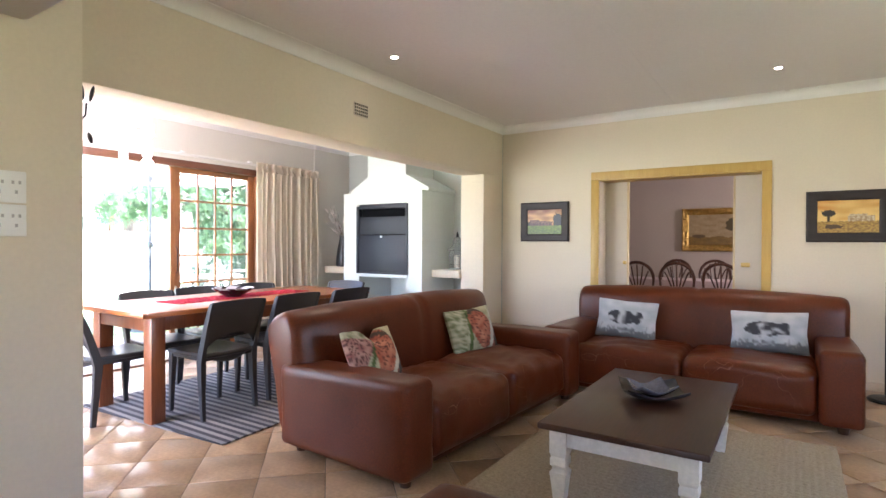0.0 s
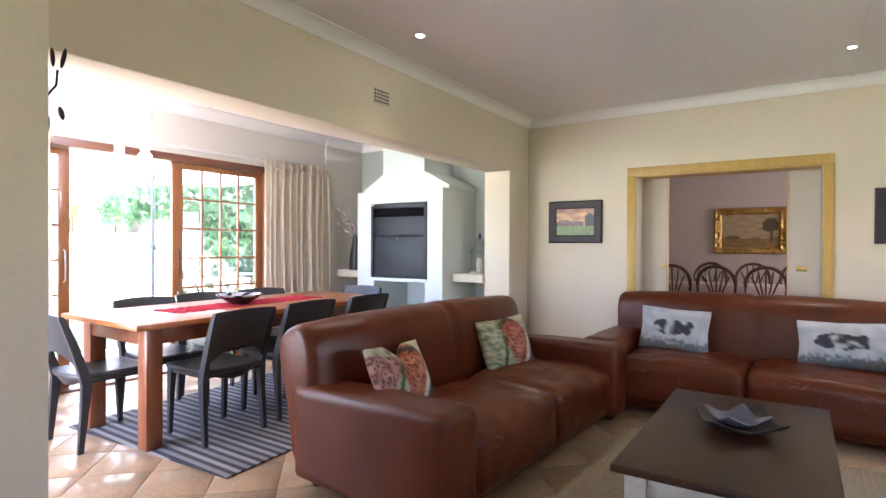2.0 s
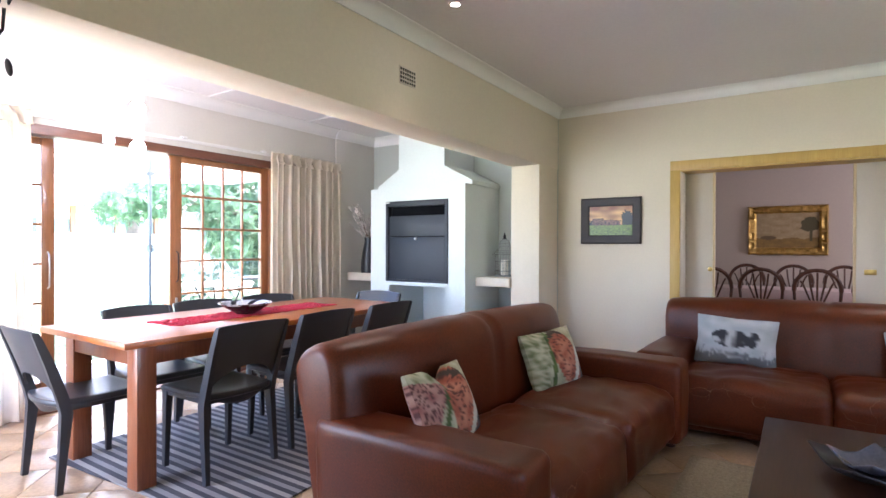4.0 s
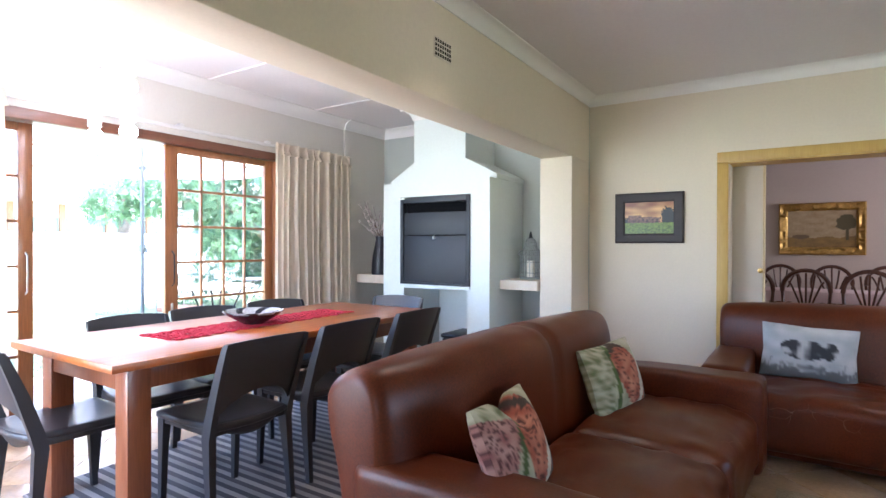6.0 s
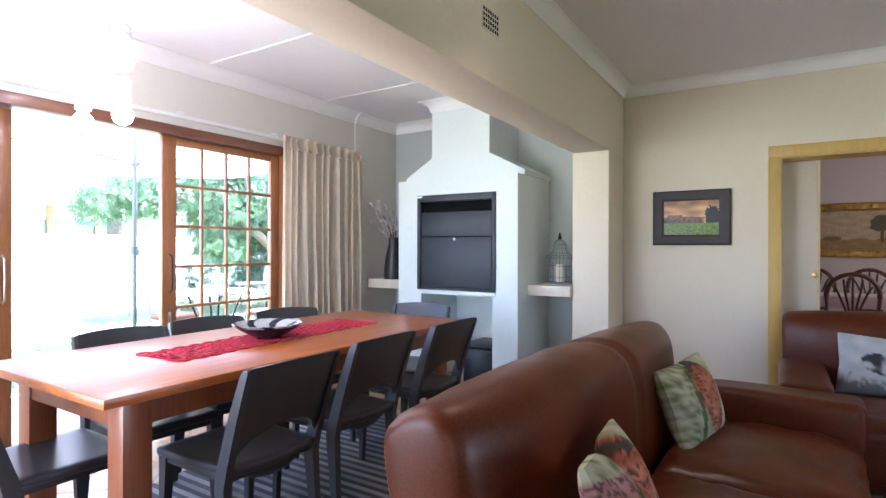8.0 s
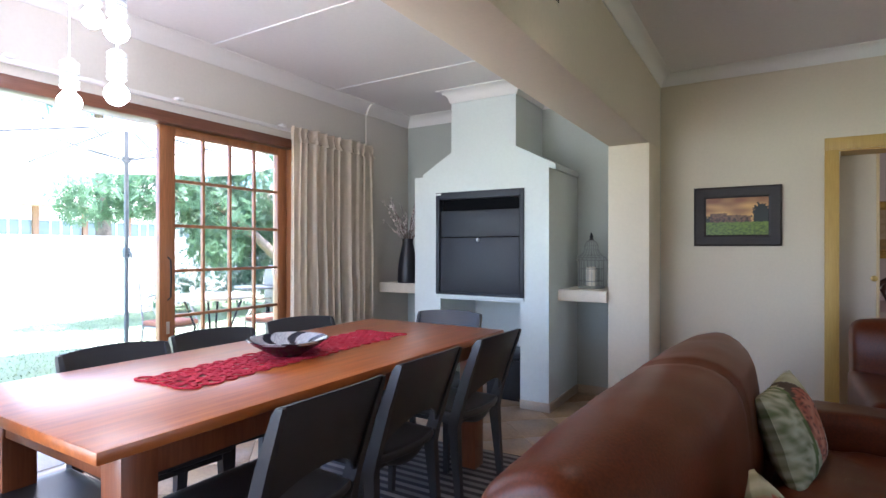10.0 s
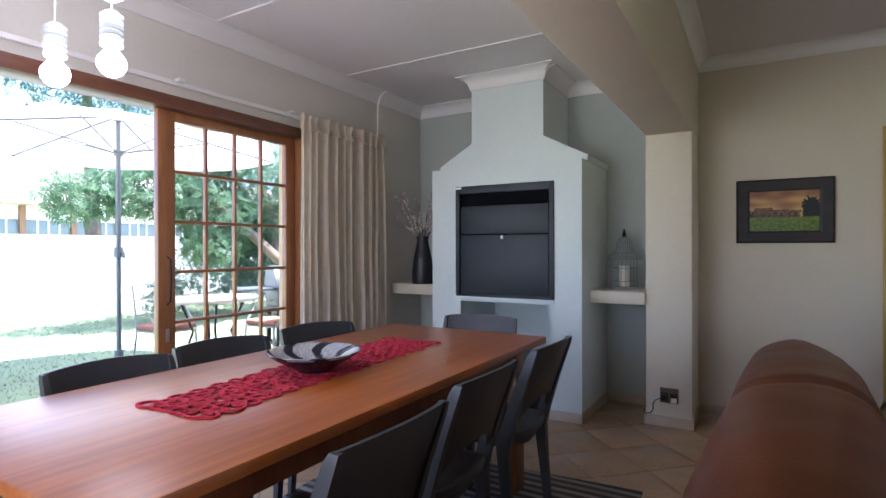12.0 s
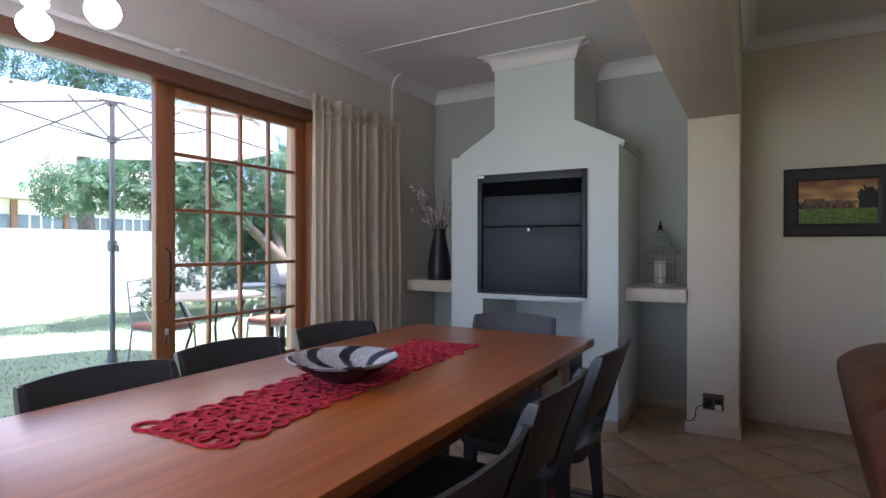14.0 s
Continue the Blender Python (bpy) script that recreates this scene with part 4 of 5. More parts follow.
def pillow(label, w, h, at, rx, rz, colour, ry=0.0, fat=0.13, notch=0.0):
    """A stuffed square cushion standing upright, face to -y."""
    def f(p):
        u, v = p.x / (w / 2), p.z / (h / 2)
        th = max(0.02, (1 - abs(u) ** 2.6)) ** 0.55 * max(0.02, (1 - abs(v) ** 2.6)) ** 0.55
        pinch = 1 - 0.06 * (1 - abs(u)) * abs(v) ** 2 - 0.06 * (1 - abs(v)) * abs(u) ** 2
        return Vector((p.x * pinch, math.copysign(fat / 2 * th + 0.004, p.y) + 0.006 * noise.noise(p * 9), p.z * pinch - notch * max(0, v) * max(0, 1 - abs(u) * 2.2)))
    b = soft(w, 0.1, h, 0.004, 56, None)
    for v in b.verts:
        v.co = f(v.co)
    ob = solid("cushion", b, CLOTH, label, "cushion", "scatter cushions", smooth=80)
    paint(ob, lambda q: colour(q.x / (w / 2), q.z / (h / 2), q.y < 0))
    ob.matrix_basis = pose(*at, rx, ry, rz)
    return ob


def patches(seed, flip=1):
    """Grey-white cloth with one large dark patched shape and a dark weedy foot."""
    def c(u, v, front):
        u *= flip
        n = noise.noise((u * 3 + seed, v * 3, 1.0))
        n2 = noise.noise((u * 11 + seed, v * 9, 2.0))
        base = mix((0.62, 0.62, 0.62), (0.45, 0.47, 0.48), 0.5 + n)
        if not front:
            return base
        body = ((u + 0.10) / 0.50) ** 2 + ((v - 0.08) / 0.36) ** 2
        side = ((u - 0.42) / 0.16) ** 2 + ((v - 0.10) / 0.30) ** 2
        n3 = noise.noise((u * 4 + seed, v * 3.4 + u, 7.0))
        if body < 1 + 0.25 * n3 or side < 1 + 0.3 * n3:
            base = mix((0.045, 0.045, 0.05), (0.55, 0.54, 0.53), min(1, max(0, (-0.05 - n3) * 4)))
        k = (-0.45 - v) * 4 + 1.6 * noise.noise((u * 16 + seed, v * 5, 3.0))
        if k > 0:
            base = mix(base, (0.10, 0.11, 0.11), min(0.85, k))
        return base
    return c


def protea(seed, turn=0.0, second=False):
    """Cloth with a big coral flower head between green leaves, a pale stem band and a dark corner."""
    ct, st = math.cos(turn), math.sin(turn)
    def c(u, v, front):
        u, v = u * ct - v * st, u * st + v * ct
        n = noise.noise((u * 4 + seed, v * 4, 1.0))
        vein = noise.noise((u * 7 + v * 9 + seed, v * 3 - u * 4, 2.0))
        col = mix((0.30, 0.30, 0.17), (0.56, 0.53, 0.36), 0.5 + n)
        if u < -0.42 + 0.15 * math.sin(v * 2.5):
            col = mix((0.16, 0.18, 0.075), (0.50, 0.47, 0.32), 0.55 + 1.0 * vein + 0.5 * n)
            if second and v < 0.45:
                col = mix((0.30, 0.10, 0.085), (0.52, 0.30, 0.24), 0.5 + n)
                if noise.noise((u * 26 + seed, v * 14 + u * 8, 5.0)) > 0.15:
                    col = (0.13, 0.05, 0.045)
        if abs(u + 0.34 - 0.12 * v) < 0.07:
            col = mix((0.035, 0.07, 0.015), (0.12, 0.17, 0.04), 0.5 + n)
        d = ((u - 0.18 + 0.10 * v) / 0.47) ** 2 + ((v - 0.06) / 0.92) ** 2
        if d < 1:
            col = mix((0.34, 0.075, 0.035), (0.62, 0.25, 0.14), 0.55 + 0.9 * n - 0.25 * d)
            fleck = noise.noise((u * 30 + v * 6 + seed, v * 15 - u * 5, 2.0))
            if fleck > 0.12:
                col = mix(col, (0.10, 0.025, 0.015), min(1, (fleck - 0.12) * 6))
            if v > 0.62 and n + 0.5 * vein > -0.05:
                col = (0.06, 0.035, 0.02)
        if abs(u - 0.70 - 0.22 * v) < 0.10:
            col = mix((0.46, 0.45, 0.33), (0.70, 0.67, 0.54), 0.5 + n)
        if u > 0.80 + 0.25 * v:
            col = mix((0.035, 0.035, 0.03), (0.36, 0.11, 0.06), 0.35 + 1.6 * n)
        return col
    return c


pillow("off-white cushion printed with dark blotches on the sofa", 0.52, 0.345, (-0.785, 6.085, 0.572), -14, 2, patches(1), 3)
pillow("off-white cushion printed with dark blotches on the sofa", 0.53, 0.325, (0.31, 6.05, 0.565), -18, -2, patches(4), -2)
pillow("cushion with a coral protea print on the sofa", 0.50, 0.36, (-1.675, 3.65, 0.552), -24, 97, protea(2, 0.3, True), 3, 0.14, 0.09)
pillow("cushion with a coral protea print on the sofa", 0.50, 0.36, (-1.663, 4.82, 0.56), -20, 78, protea(6), -2, 0.15)

# beam vent, ceiling spots, switches
v = thing("air_vent", "cream grid air vent set in the beam", "vent", (-2.5, 4.45, 2.332))
part("plate", box(0, 0.004, -0.086, 0.086, -0.056, 0.056, 0.0015), VENT, v)
# Black blocks on the plate paint the darkness of the vent openings.
for i in range(7):
    for j in range(4):
        part("hole", box(0.0035, 0.0055, -0.0765 + i * 0.0235, -0.0765 + i * 0.0235 + 0.013, -0.047 + j * 0.0255, -0.047 + j * 0.0255 + 0.0165), BLACK, v)
def downlight(x, y):
    s = thing("downlight", "lit recessed ceiling downlight with metal rim", "ceiling light", (x, y, CEIL_Z), group="ceiling downlights")
    part("rim", lathe([(0.024, -0.001), (0.026, -0.006), (0.036, -0.004), (0.039, 0.0)], 24), CHROME, s)
    part("lamp", lathe([(0.0, -0.004), (0.024, -0.004), (0.024, -0.001)], 20), SPOT, s)
    lamp = new("downlight_beam", bpy.data.lights.new("downlight_beam", "SPOT"))
    lamp.data.energy, lamp.data.spot_size, lamp.data.spot_blend, lamp.data.shadow_soft_size, lamp.data.color = 4.0, radians(92), 0.9, 0.03, (1.0, 0.80, 0.55)
    lamp.matrix_world = look((x, y, CEIL_Z - 0.012), (x, y, 0))
downlight(-2.071, 4.344)
downlight(0.356, 6.165)
for z in (1.44, 1.322):
    s = thing("light_switch", "white double plate on the wall near the opening", "switch", (-1.84, 1.878, z), group="wall plates")
    part("plate", box(0, 0.008, -0.056, 0.056, -0.056, 0.056, 0.004), WHITEPL, s)
    for dy in (-0.025, 0.025):
        for dz, dd in ((0.016, -0.010), (0.016, 0.010), (-0.018, 0.0)):
            part("socket_hole", box(0.0075, 0.009, dy + dd - 0.004, dy + dd + 0.004, dz - 0.006, dz + 0.006), mat("socket_grey", (0.4, 0.38, 0.36), 0.5) if "socket_grey" not in bpy.data.materials else bpy.data.materials["socket_grey"], s)

fl = thing("stand", "slim black metal stand beside the sofa", "stand", (1.12, 6.66, 0))
part("base", lathe([(0.0, 0), (0.14, 0), (0.145, 0.012), (0.13, 0.025), (0.03, 0.035), (0.02, 0.06)], 32), BLACKM, fl)
part("pole", tube([(0, 0, 0.05), (0, 0, 0.5), (0, 0, 0.95)], 0.03), BLACKM, fl)

# ---- the room beyond the doorway ----
gp = thing("gilt_painting", "faded landscape oil painting in a carved gilt frame", "painting", (-0.565, 10.52, 1.483))
part("frame", mitred_frame(0.93, 0.675, 0.10, 0.06, carve=0.03, seed=4), GILT, gp)
pc = part("canvas", sheet(0.735, 0.48, 90, 60), OLDPAINT, gp, "yellowed landscape")
pc.matrix_basis = pose(0, -0.02, 0)
def old_landscape(p):
    u, v_ = p.x / 0.3675, p.z / 0.24
    n = noise.noise((u * 3, v_ * 5, 2)) * 0.7 + 0.4 * noise.noise((u * 14, v_ * 12, 5))
    c = mix((0.50, 0.38, 0.22), (0.36, 0.25, 0.12), 0.5 + n)
    if v_ < -0.45 + 0.15 * n:
        c = mix((0.34, 0.20, 0.05), (0.20, 0.12, 0.04), 0.5 + n)
    if ((u - 0.72) / 0.28) ** 2 + ((v_ - 0.30) / 0.42) ** 2 < 1 + 0.8 * n or (abs(u - 0.75) < 0.04 and -0.6 < v_ < 0):
        c = (0.10, 0.08, 0.035)
    if ((u + 0.6) / 0.25) ** 2 + ((v_ + 0.42) / 0.12) ** 2 < 1:
        c = (0.16, 0.10, 0.05)
    return c
paint(pc, old_landscape)
ft = thing("far_table", "long table with pale pink cloth in the next room", "table", (-0.5, 9.12, 0))
part("cloth", box(-1.25, 1.25, -0.28, 0.28, 0.66, 0.775, 0.01), TABLECLOTH, ft)
for sx in (-1, 1):
    for sy in (-1, 1):
        part("leg", box(sx * 1.15 - 0.03, sx * 1.15 + 0.03, sy * 0.2 - 0.03, sy * 0.2 + 0.03, 0, 0.66), MAHOG, ft)
def shield_chair():
    c = thing("shield_back_chair", "dark mahogany chair with pierced arched shield back", "chair", group="chairs in the next room")
    part("seat", soft(0.48, 0.44, 0.07, 0.02, 5, lambda p: p + Vector((0, 0, 0.45))), TABLECLOTH, c)
    def curve(pts, r=0.013):
        return tube(pts, r, 6)
    arch = [(0.20 * math.cos(a), -0.22 - 0.05 * math.sin(a), 0.80 + 0.215 * math.sin(a) ** 0.9) for a in [math.pi * k / 14 for k in range(15)]]
    part("back_rail", curve(arch, 0.022), MAHOG, c)
    low = [(-0.20, -0.22, 0.80), (-0.19, -0.21, 0.66), (-0.08, -0.20, 0.56), (0, -0.20, 0.54), (0.08, -0.20, 0.56), (0.19, -0.21, 0.66), (0.20, -0.22, 0.80)]
    part("back_rail", curve(low, 0.016), MAHOG, c)
    for k in (-2, -1, 0, 1, 2):
        part("splat", curve([(0.0 + k * 0.012, -0.205, 0.545), (k * 0.03, -0.21, 0.70), (k * 0.060, -0.235, 0.86), (k * 0.072, -0.26, 0.99 - 0.022 * k * k)], 0.010), MAHOG, c)
    for s in (-1, 1):
        part("leg", bar([(s * 0.19, -0.25, 0, 0.016, 0.016), (s * 0.19, -0.19, 0.42, 0.02, 0.02), (s * 0.10, -0.20, 0.56, 0.014, 0.014)]), MAHOG, c)
        part("leg", bar([(s * 0.20, 0.19, 0, 0.014, 0.014), (s * 0.20, 0.19, 0.42, 0.022, 0.022)]), MAHOG, c)
    return c
sc = shield_chair()
sc.matrix_basis = pose(-1.24, 8.66, 0, 0, 0, 0)
for x, y, r in ((-0.76, 8.66, 0), (-0.26, 8.66, 0), (0.24, 8.66, 0), (-1.0, 9.62, 180), (-0.48, 9.62, 180), (0.04, 9.62, 180)):
    copy_thing(sc, pose(x, y, 0, 0, 0, r))

# ---- dining room, smaller things ----
def pendant(x, y, z):
    """A cord, a ribbed clear glass holder and a lit globe bulb with its middle at z."""
    p = thing("pendant_lamp", "lit globe bulb hanging below a ribbed clear glass holder", "pendant lamp", (x, y, z), group="pendant cluster")
    part("bulb", lathe([(0.0, -0.048), (0.018, -0.045), (0.034, -0.034), (0.045, -0.017), (0.048, 0.0), (0.044, 0.018), (0.032, 0.034), (0.022, 0.046), (0.018, 0.06)], 24), BULB, p, "glowing globe bulb", smooth=80)
    prof = [(0.018, 0.055)]
    for k in range(6):
        prof += [(0.036, 0.060 + k * 0.020), (0.038, 0.070 + k * 0.020), (0.029, 0.077 + k * 0.020)]
    part("holder", lathe(prof + [(0.020, 0.185), (0.006, 0.19)], 20), CLEAR, p, "ribbed clear glass holder")
    part("socket", lathe([(0.016, 0.05), (0.016, 0.13), (0.008, 0.15)], 12), CHROME, p)
    part("cord", tube([(0, 0, 0.15), (0, 0, DINE_Z - 0.02 - z)], 0.0035, 6), WHITEPL, p)
    return p
for x, y, z in ((-4.331, 3.496, 1.889), (-4.089, 3.568, 1.905), (-4.032, 3.538, 2.15), (-4.36, 3.60, 2.30), (-4.20, 3.44, 2.32)):
    pendant(x, y, z)
cp = thing("ceiling_rose", "round white ceiling plate holding the pendants", "ceiling plate", (-4.20, 3.53, DINE_Z))
part("plate", lathe([(0.0, -0.022), (0.15, -0.022), (0.16, -0.016), (0.16, 0.0)], 40), WHITEPL, cp)


def felt_runner():
    """A table runner of many small felt rings joined side by side."""
    rnd = random.Random(4)
    o = thing("table_runner", "red felt runner of linked rings along the table", "table runner", (-3.565, 4.08, 0.7825), 3)
    def ring(r, wd, e):
        b = bmesh.new()
        n = 16
        vs = []
        for i in range(n):
            a = 2 * math.pi * i / n
            for rr, zz in ((r - wd, 0), (r - wd, 0.005), (r, 0.005), (r, 0)):
                vs.append(b.verts.new((rr * math.cos(a) * e, rr * math.sin(a), zz)))
        for i in range(n):
            for k in range(4):
                b.faces.new((vs[4 * i + k], vs[4 * ((i + 1) % n) + k], vs[4 * ((i + 1) % n) + (k + 1) % 4], vs[4 * i + (k + 1) % 4]))
        bmesh.ops.recalc_face_normals(b, faces=b.faces[:])
        return mesh_of("ring", b, FELT)
    small = [ring(r, w, e) for r, w, e in ((0.026, 0.0095, 1.0), (0.024, 0.009, 1.2), (0.029, 0.0105, 0.85), (0.027, 0.0115, 1.1))]
    large = [ring(r, w, e) for r, w, e in ((0.038, 0.011, 1.0), (0.035, 0.010, 1.25))]
    y, row = -0.625, 0
    while y < 0.69:
        for i in range(7):
            x = -0.125 + i * 0.042 + (0.021 if row % 2 else 0) + rnd.uniform(-0.006, 0.006)
            if abs(x) > 0.135:
                continue
            q = new("ring", rnd.choice(large if rnd.random() < 0.2 else small))
            q.parent = o
            q.matrix_basis = pose(x, y + rnd.uniform(-0.008, 0.008), 0.0006 * rnd.randint(0, 3), 0, 0, rnd.uniform(0, 180))
        y += 0.040
        row += 1
felt_runner()


def striped_bowl():
    o = thing("bowl", "wide shallow bowl with black and white spotted bands", "bowl", (-3.545, 4.01, 0.788))
    prof = [(0.0, 0.0), (0.06, 0.0), (0.065, 0.006), (0.105, 0.028), (0.145, 0.052), (0.173, 0.072), (0.175, 0.075), (0.171, 0.077), (0.14, 0.059), (0.10, 0.036), (0.052, 0.016), (0.0, 0.012)]
    b = bmesh.new()
    n = 160
    fine = []
    for (r0, z0), (r1, z1) in zip(prof, prof[1:]):
        fine += [(r0 + (r1 - r0) * k / 4, z0 + (z1 - z0) * k / 4) for k in range(4)]
    fine.append(prof[-1])
    rings = [[b.verts.new((r * math.cos(2 * math.pi * i / n), r * math.sin(2 * math.pi * i / n), z)) for i in range(n)] for r, z in fine]
    for a, c in zip(rings, rings[1:]):
        for i in range(n):
            b.faces.new((a[i], a[(i + 1) % n], c[(i + 1) % n], c[i]))
    bmesh.ops.remove_doubles(b, verts=b.verts[:], dist=1e-5)
    body = part("body", b, printed("glazed_bowl", 0.22), o, smooth=60)
    def col(p):
        r, a = math.hypot(p.x, p.y), math.atan2(p.y, p.x)
        outside = p.z < 0.0755 * (r / 0.175) ** 1.25 - 0.004 or r > 0.1725
        if outside and r < 0.1735:
            return (0.02, 0.02, 0.028)
        w = (a / (2 * math.pi) * 7 + 0.35 * math.sin(r * 30 + 1)) % 1
        if w < 0.34:
            return (0.025, 0.025, 0.04)
        return mix((0.74, 0.74, 0.74), (0.45, 0.45, 0.48), 0.5 + 1.2 * noise.noise((p.x * 150, p.y * 150, 0)))
    paint(body, col)
striped_bowl()


def vase():
    o = thing("vase", "dark slim vase of dried blossom twigs on the shelf", "vase", (-4.695, 6.56, 0.932))
    part("body", lathe([(0.0, 0.0), (0.093, 0.0), (0.098, 0.02), (0.095, 0.12), (0.083, 0.22), (0.062, 0.32), (0.050, 0.38), (0.055, 0.42), (0.047, 0.42), (0.042, 0.37)], 28), CERAMIC, o, smooth=60)
    rnd = random.Random(5)
    buds = []
    for k in range(22):
        a, sp = rnd.uniform(0, 6.28), rnd.uniform(0.06, 0.34)
        h = rnd.uniform(0.22, 0.48)
        pts = [(0.02 * math.cos(a), 0.02 * math.sin(a), 0.36)]
        for i in range(1, 6):
            s = i / 5
            pts.append((sp * s * math.cos(a) + rnd.uniform(-0.012, 0.012), 0.75 * sp * s * math.sin(a) + rnd.uniform(-0.012, 0.012), 0.36 + h * s ** 0.85))
        part("twig", tube(pts, 0.0035, 5, 0.0015), TWIG, o)
        for i in range(14):
            s = rnd.uniform(0.25, 1.0) * 5
            q = Vector(pts[int(s) if s < 5 else 4]).lerp(Vector(pts[min(5, int(s) + 1)]), s % 1)
            q += Vector((rnd.uniform(-0.012, 0.012), rnd.uniform(-0.012, 0.012), rnd.uniform(-0.01, 0.01)))
            t = bmesh.new()
            bmesh.ops.create_icosphere(t, subdivisions=1, radius=rnd.uniform(0.005, 0.011), matrix=Matrix.Translation(q) @ Matrix.Diagonal((1, 1, rnd.uniform(0.8, 1.6), 1)))
            buds.append(t)
    tagged(part("blossom", join(*buds), BLOSSOM, o, "pale dried blossoms"), kind="stuff")
vase()


def birdcage():
    o = thing("birdcage_lantern", "aged white wire birdcage lantern holding a candle", "lantern", (-3.0, 6.785, 0.932))
    part("base", lathe([(0.0, 0.0), (0.105, 0.0), (0.11, 0.008), (0.105, 0.018), (0.0, 0.018)], 32), WIRE, o)
    for z, r in ((0.06, 0.10), (0.16, 0.10), (0.25, 0.112)):
        part("hoop", tube([(r * math.cos(2 * math.pi * k / 24), r * math.sin(2 * math.pi * k / 24), z) for k in range(25)], 0.003, 6), WIRE, o)
    for k in range(20):
        a = 2 * math.pi * k / 20
        part("wire", tube([(r * math.cos(a), r * math.sin(a), z) for r, z in ((0.10, 0.015), (0.10, 0.16), (0.10, 0.24))], 0.0024, 5), WIRE, o)
    dome = [(0.130, 0.230), (0.118, 0.250), (0.088, 0.272), (0.066, 0.296), (0.057, 0.320), (0.056, 0.350), (0.046, 0.376), (0.020, 0.394)]
    for k in range(20):
        a = 2 * math.pi * k / 20
        part("roof_wire", tube([(r * math.cos(a), r * math.sin(a), z) for r, z in dome], 0.0024, 5), WIRE, o)
    for z, r in ((0.230, 0.130), (0.272, 0.088), (0.320, 0.057), (0.350, 0.056)):
        part("hoop", tube([(r * math.cos(2 * math.pi * k / 24), r * math.sin(2 * math.pi * k / 24), z) for k in range(25)], 0.0028, 6), WIRE, o)
    part("finial", lathe([(0.0, 0.395), (0.022, 0.398), (0.012, 0.412), (0.016, 0.425), (0.007, 0.44), (0.009, 0.45), (0.0, 0.462)], 16), BLACKM, o, "dark metal finial")
    part("candle", lathe([(0.0, 0.018), (0.038, 0.018), (0.04, 0.03), (0.04, 0.17), (0.035, 0.176), (0.0, 0.172)], 24), WAX, o, "ivory pillar candle")
birdcage()

so = thing("wall_socket", "dark metal double wall socket with a black lead", "socket", (-2.645, 6.535, 0.218))
part("plate", box(-0.06, 0.06, -0.009, 0, -0.052, 0.052, 0.004), mat("bronze_plate", (0.12, 0.085, 0.06), 0.35, metal=0.7), so)
for dx in (-0.03, 0.03):
    part("outlet", box(dx - 0.022, dx + 0.022, -0.011, -0.009, -0.035, 0.02, 0.002), BLACKM, so)
part("plug", box(0.012, 0.05, -0.03, -0.011, -0.045, -0.012, 0.005), WAX, so, "white plug")
part("plug", box(-0.05, -0.015, -0.045, -0.011, -0.03, 0.01, 0.006), BLACKM, so, "black plug")
part("lead", tube([(-0.033, -0.045, -0.012), (-0.055, -0.06, -0.012), (-0.085, -0.055, -0.03), (-0.10, -0.05, -0.06), (-0.098, -0.045, -0.09), (-0.115, -0.04, -0.125), (-0.145, -0.038, -0.135), (-0.16, -0.036, -0.115), (-0.15, -0.034, -0.10)], 0.0035, 6), BLACKM, so, "black lead")

bx = thing("black_basket", "black storage box in the slot below the braai", "box", (-3.62, 6.62, 0))
part("body", box(-0.17, 0.17, -0.2, 0.2, 0.0, 0.34, 0.02), BLACKM, bx)
part("lid", box(-0.18, 0.18, -0.21, 0.21, 0.34, 0.38, 0.012), BLACKM, bx)

def leaf_art():
    o = thing("leaf_wall_art", "black metal leafy branch mounted on the wall end", "wall art", (-2.12, 2.12, 1.80))
    stem = [(-0.10, 0.03, -0.14), (0.02, 0.06, -0.09), (0.09, 0.09, -0.02), (0.10, 0.09, 0.03)]
    part("stem", tube(stem, 0.004, 6), BLACKM, o)
    for (x, y, z), (dx, dz), r in (((0.10, 0.09, -0.09), (0.03, -0.03), 0.032), ((0.06, 0.08, -0.10), (-0.01, -0.05), 0.03), ((0.11, 0.09, 0.01), (0.035, 0.05), 0.036), ((0.08, 0.09, 0.02), (-0.02, 0.06), 0.036)):
        b = bmesh.new()
        bmesh.ops.create_uvsphere(b, u_segments=10, v_segments=6, radius=1, matrix=Matrix.Translation((x + dx, y, z + dz)) @ Matrix.Rotation(math.atan2(dx, dz), 4, "Y") @ Matrix.Diagonal((r * 0.5, 0.004, r, 1)))
        part("leaf", b, BLACKM, o)
    part("bracket", box(-0.12, -0.08, 0, 0.03, -0.16, -0.12), BLACKM, o)
leaf_art()

# ---- the garden ----
GRASS = mat("lawn", (0.27, 0.325, 0.175), 0.9, vary=0.25, scale=1.5, bump=0.4, fine=60)
BLADE = mat("grass_blade", (0.30, 0.36, 0.195), 0.8, vary=0.25, scale=3, bump=0.0, trans=0.5)
PAVING = mat("pale_paving", (0.52, 0.48, 0.42), 0.8, vary=0.12, scale=4, bump=0.3, random=0.05)
WHITEWALL = mat("white_garden_wall", (0.80, 0.79, 0.76), 0.85, vary=0.06, scale=1.5, bump=0.3)
CANVAS = mat("cream_canvas", (0.80, 0.70, 0.62), 0.9, vary=0.05, scale=4, bump=0.2, fine=200, trans=0.45)
BARK = mat("bark", (0.16, 0.12, 0.085), 0.95, vary=0.35, scale=9, bump=1.0, fine=60)
LEAF = mat("garden_leaf", (0.13, 0.22, 0.12), 0.5, vary=0.35, scale=2.0, bump=0.0, trans=0.5)
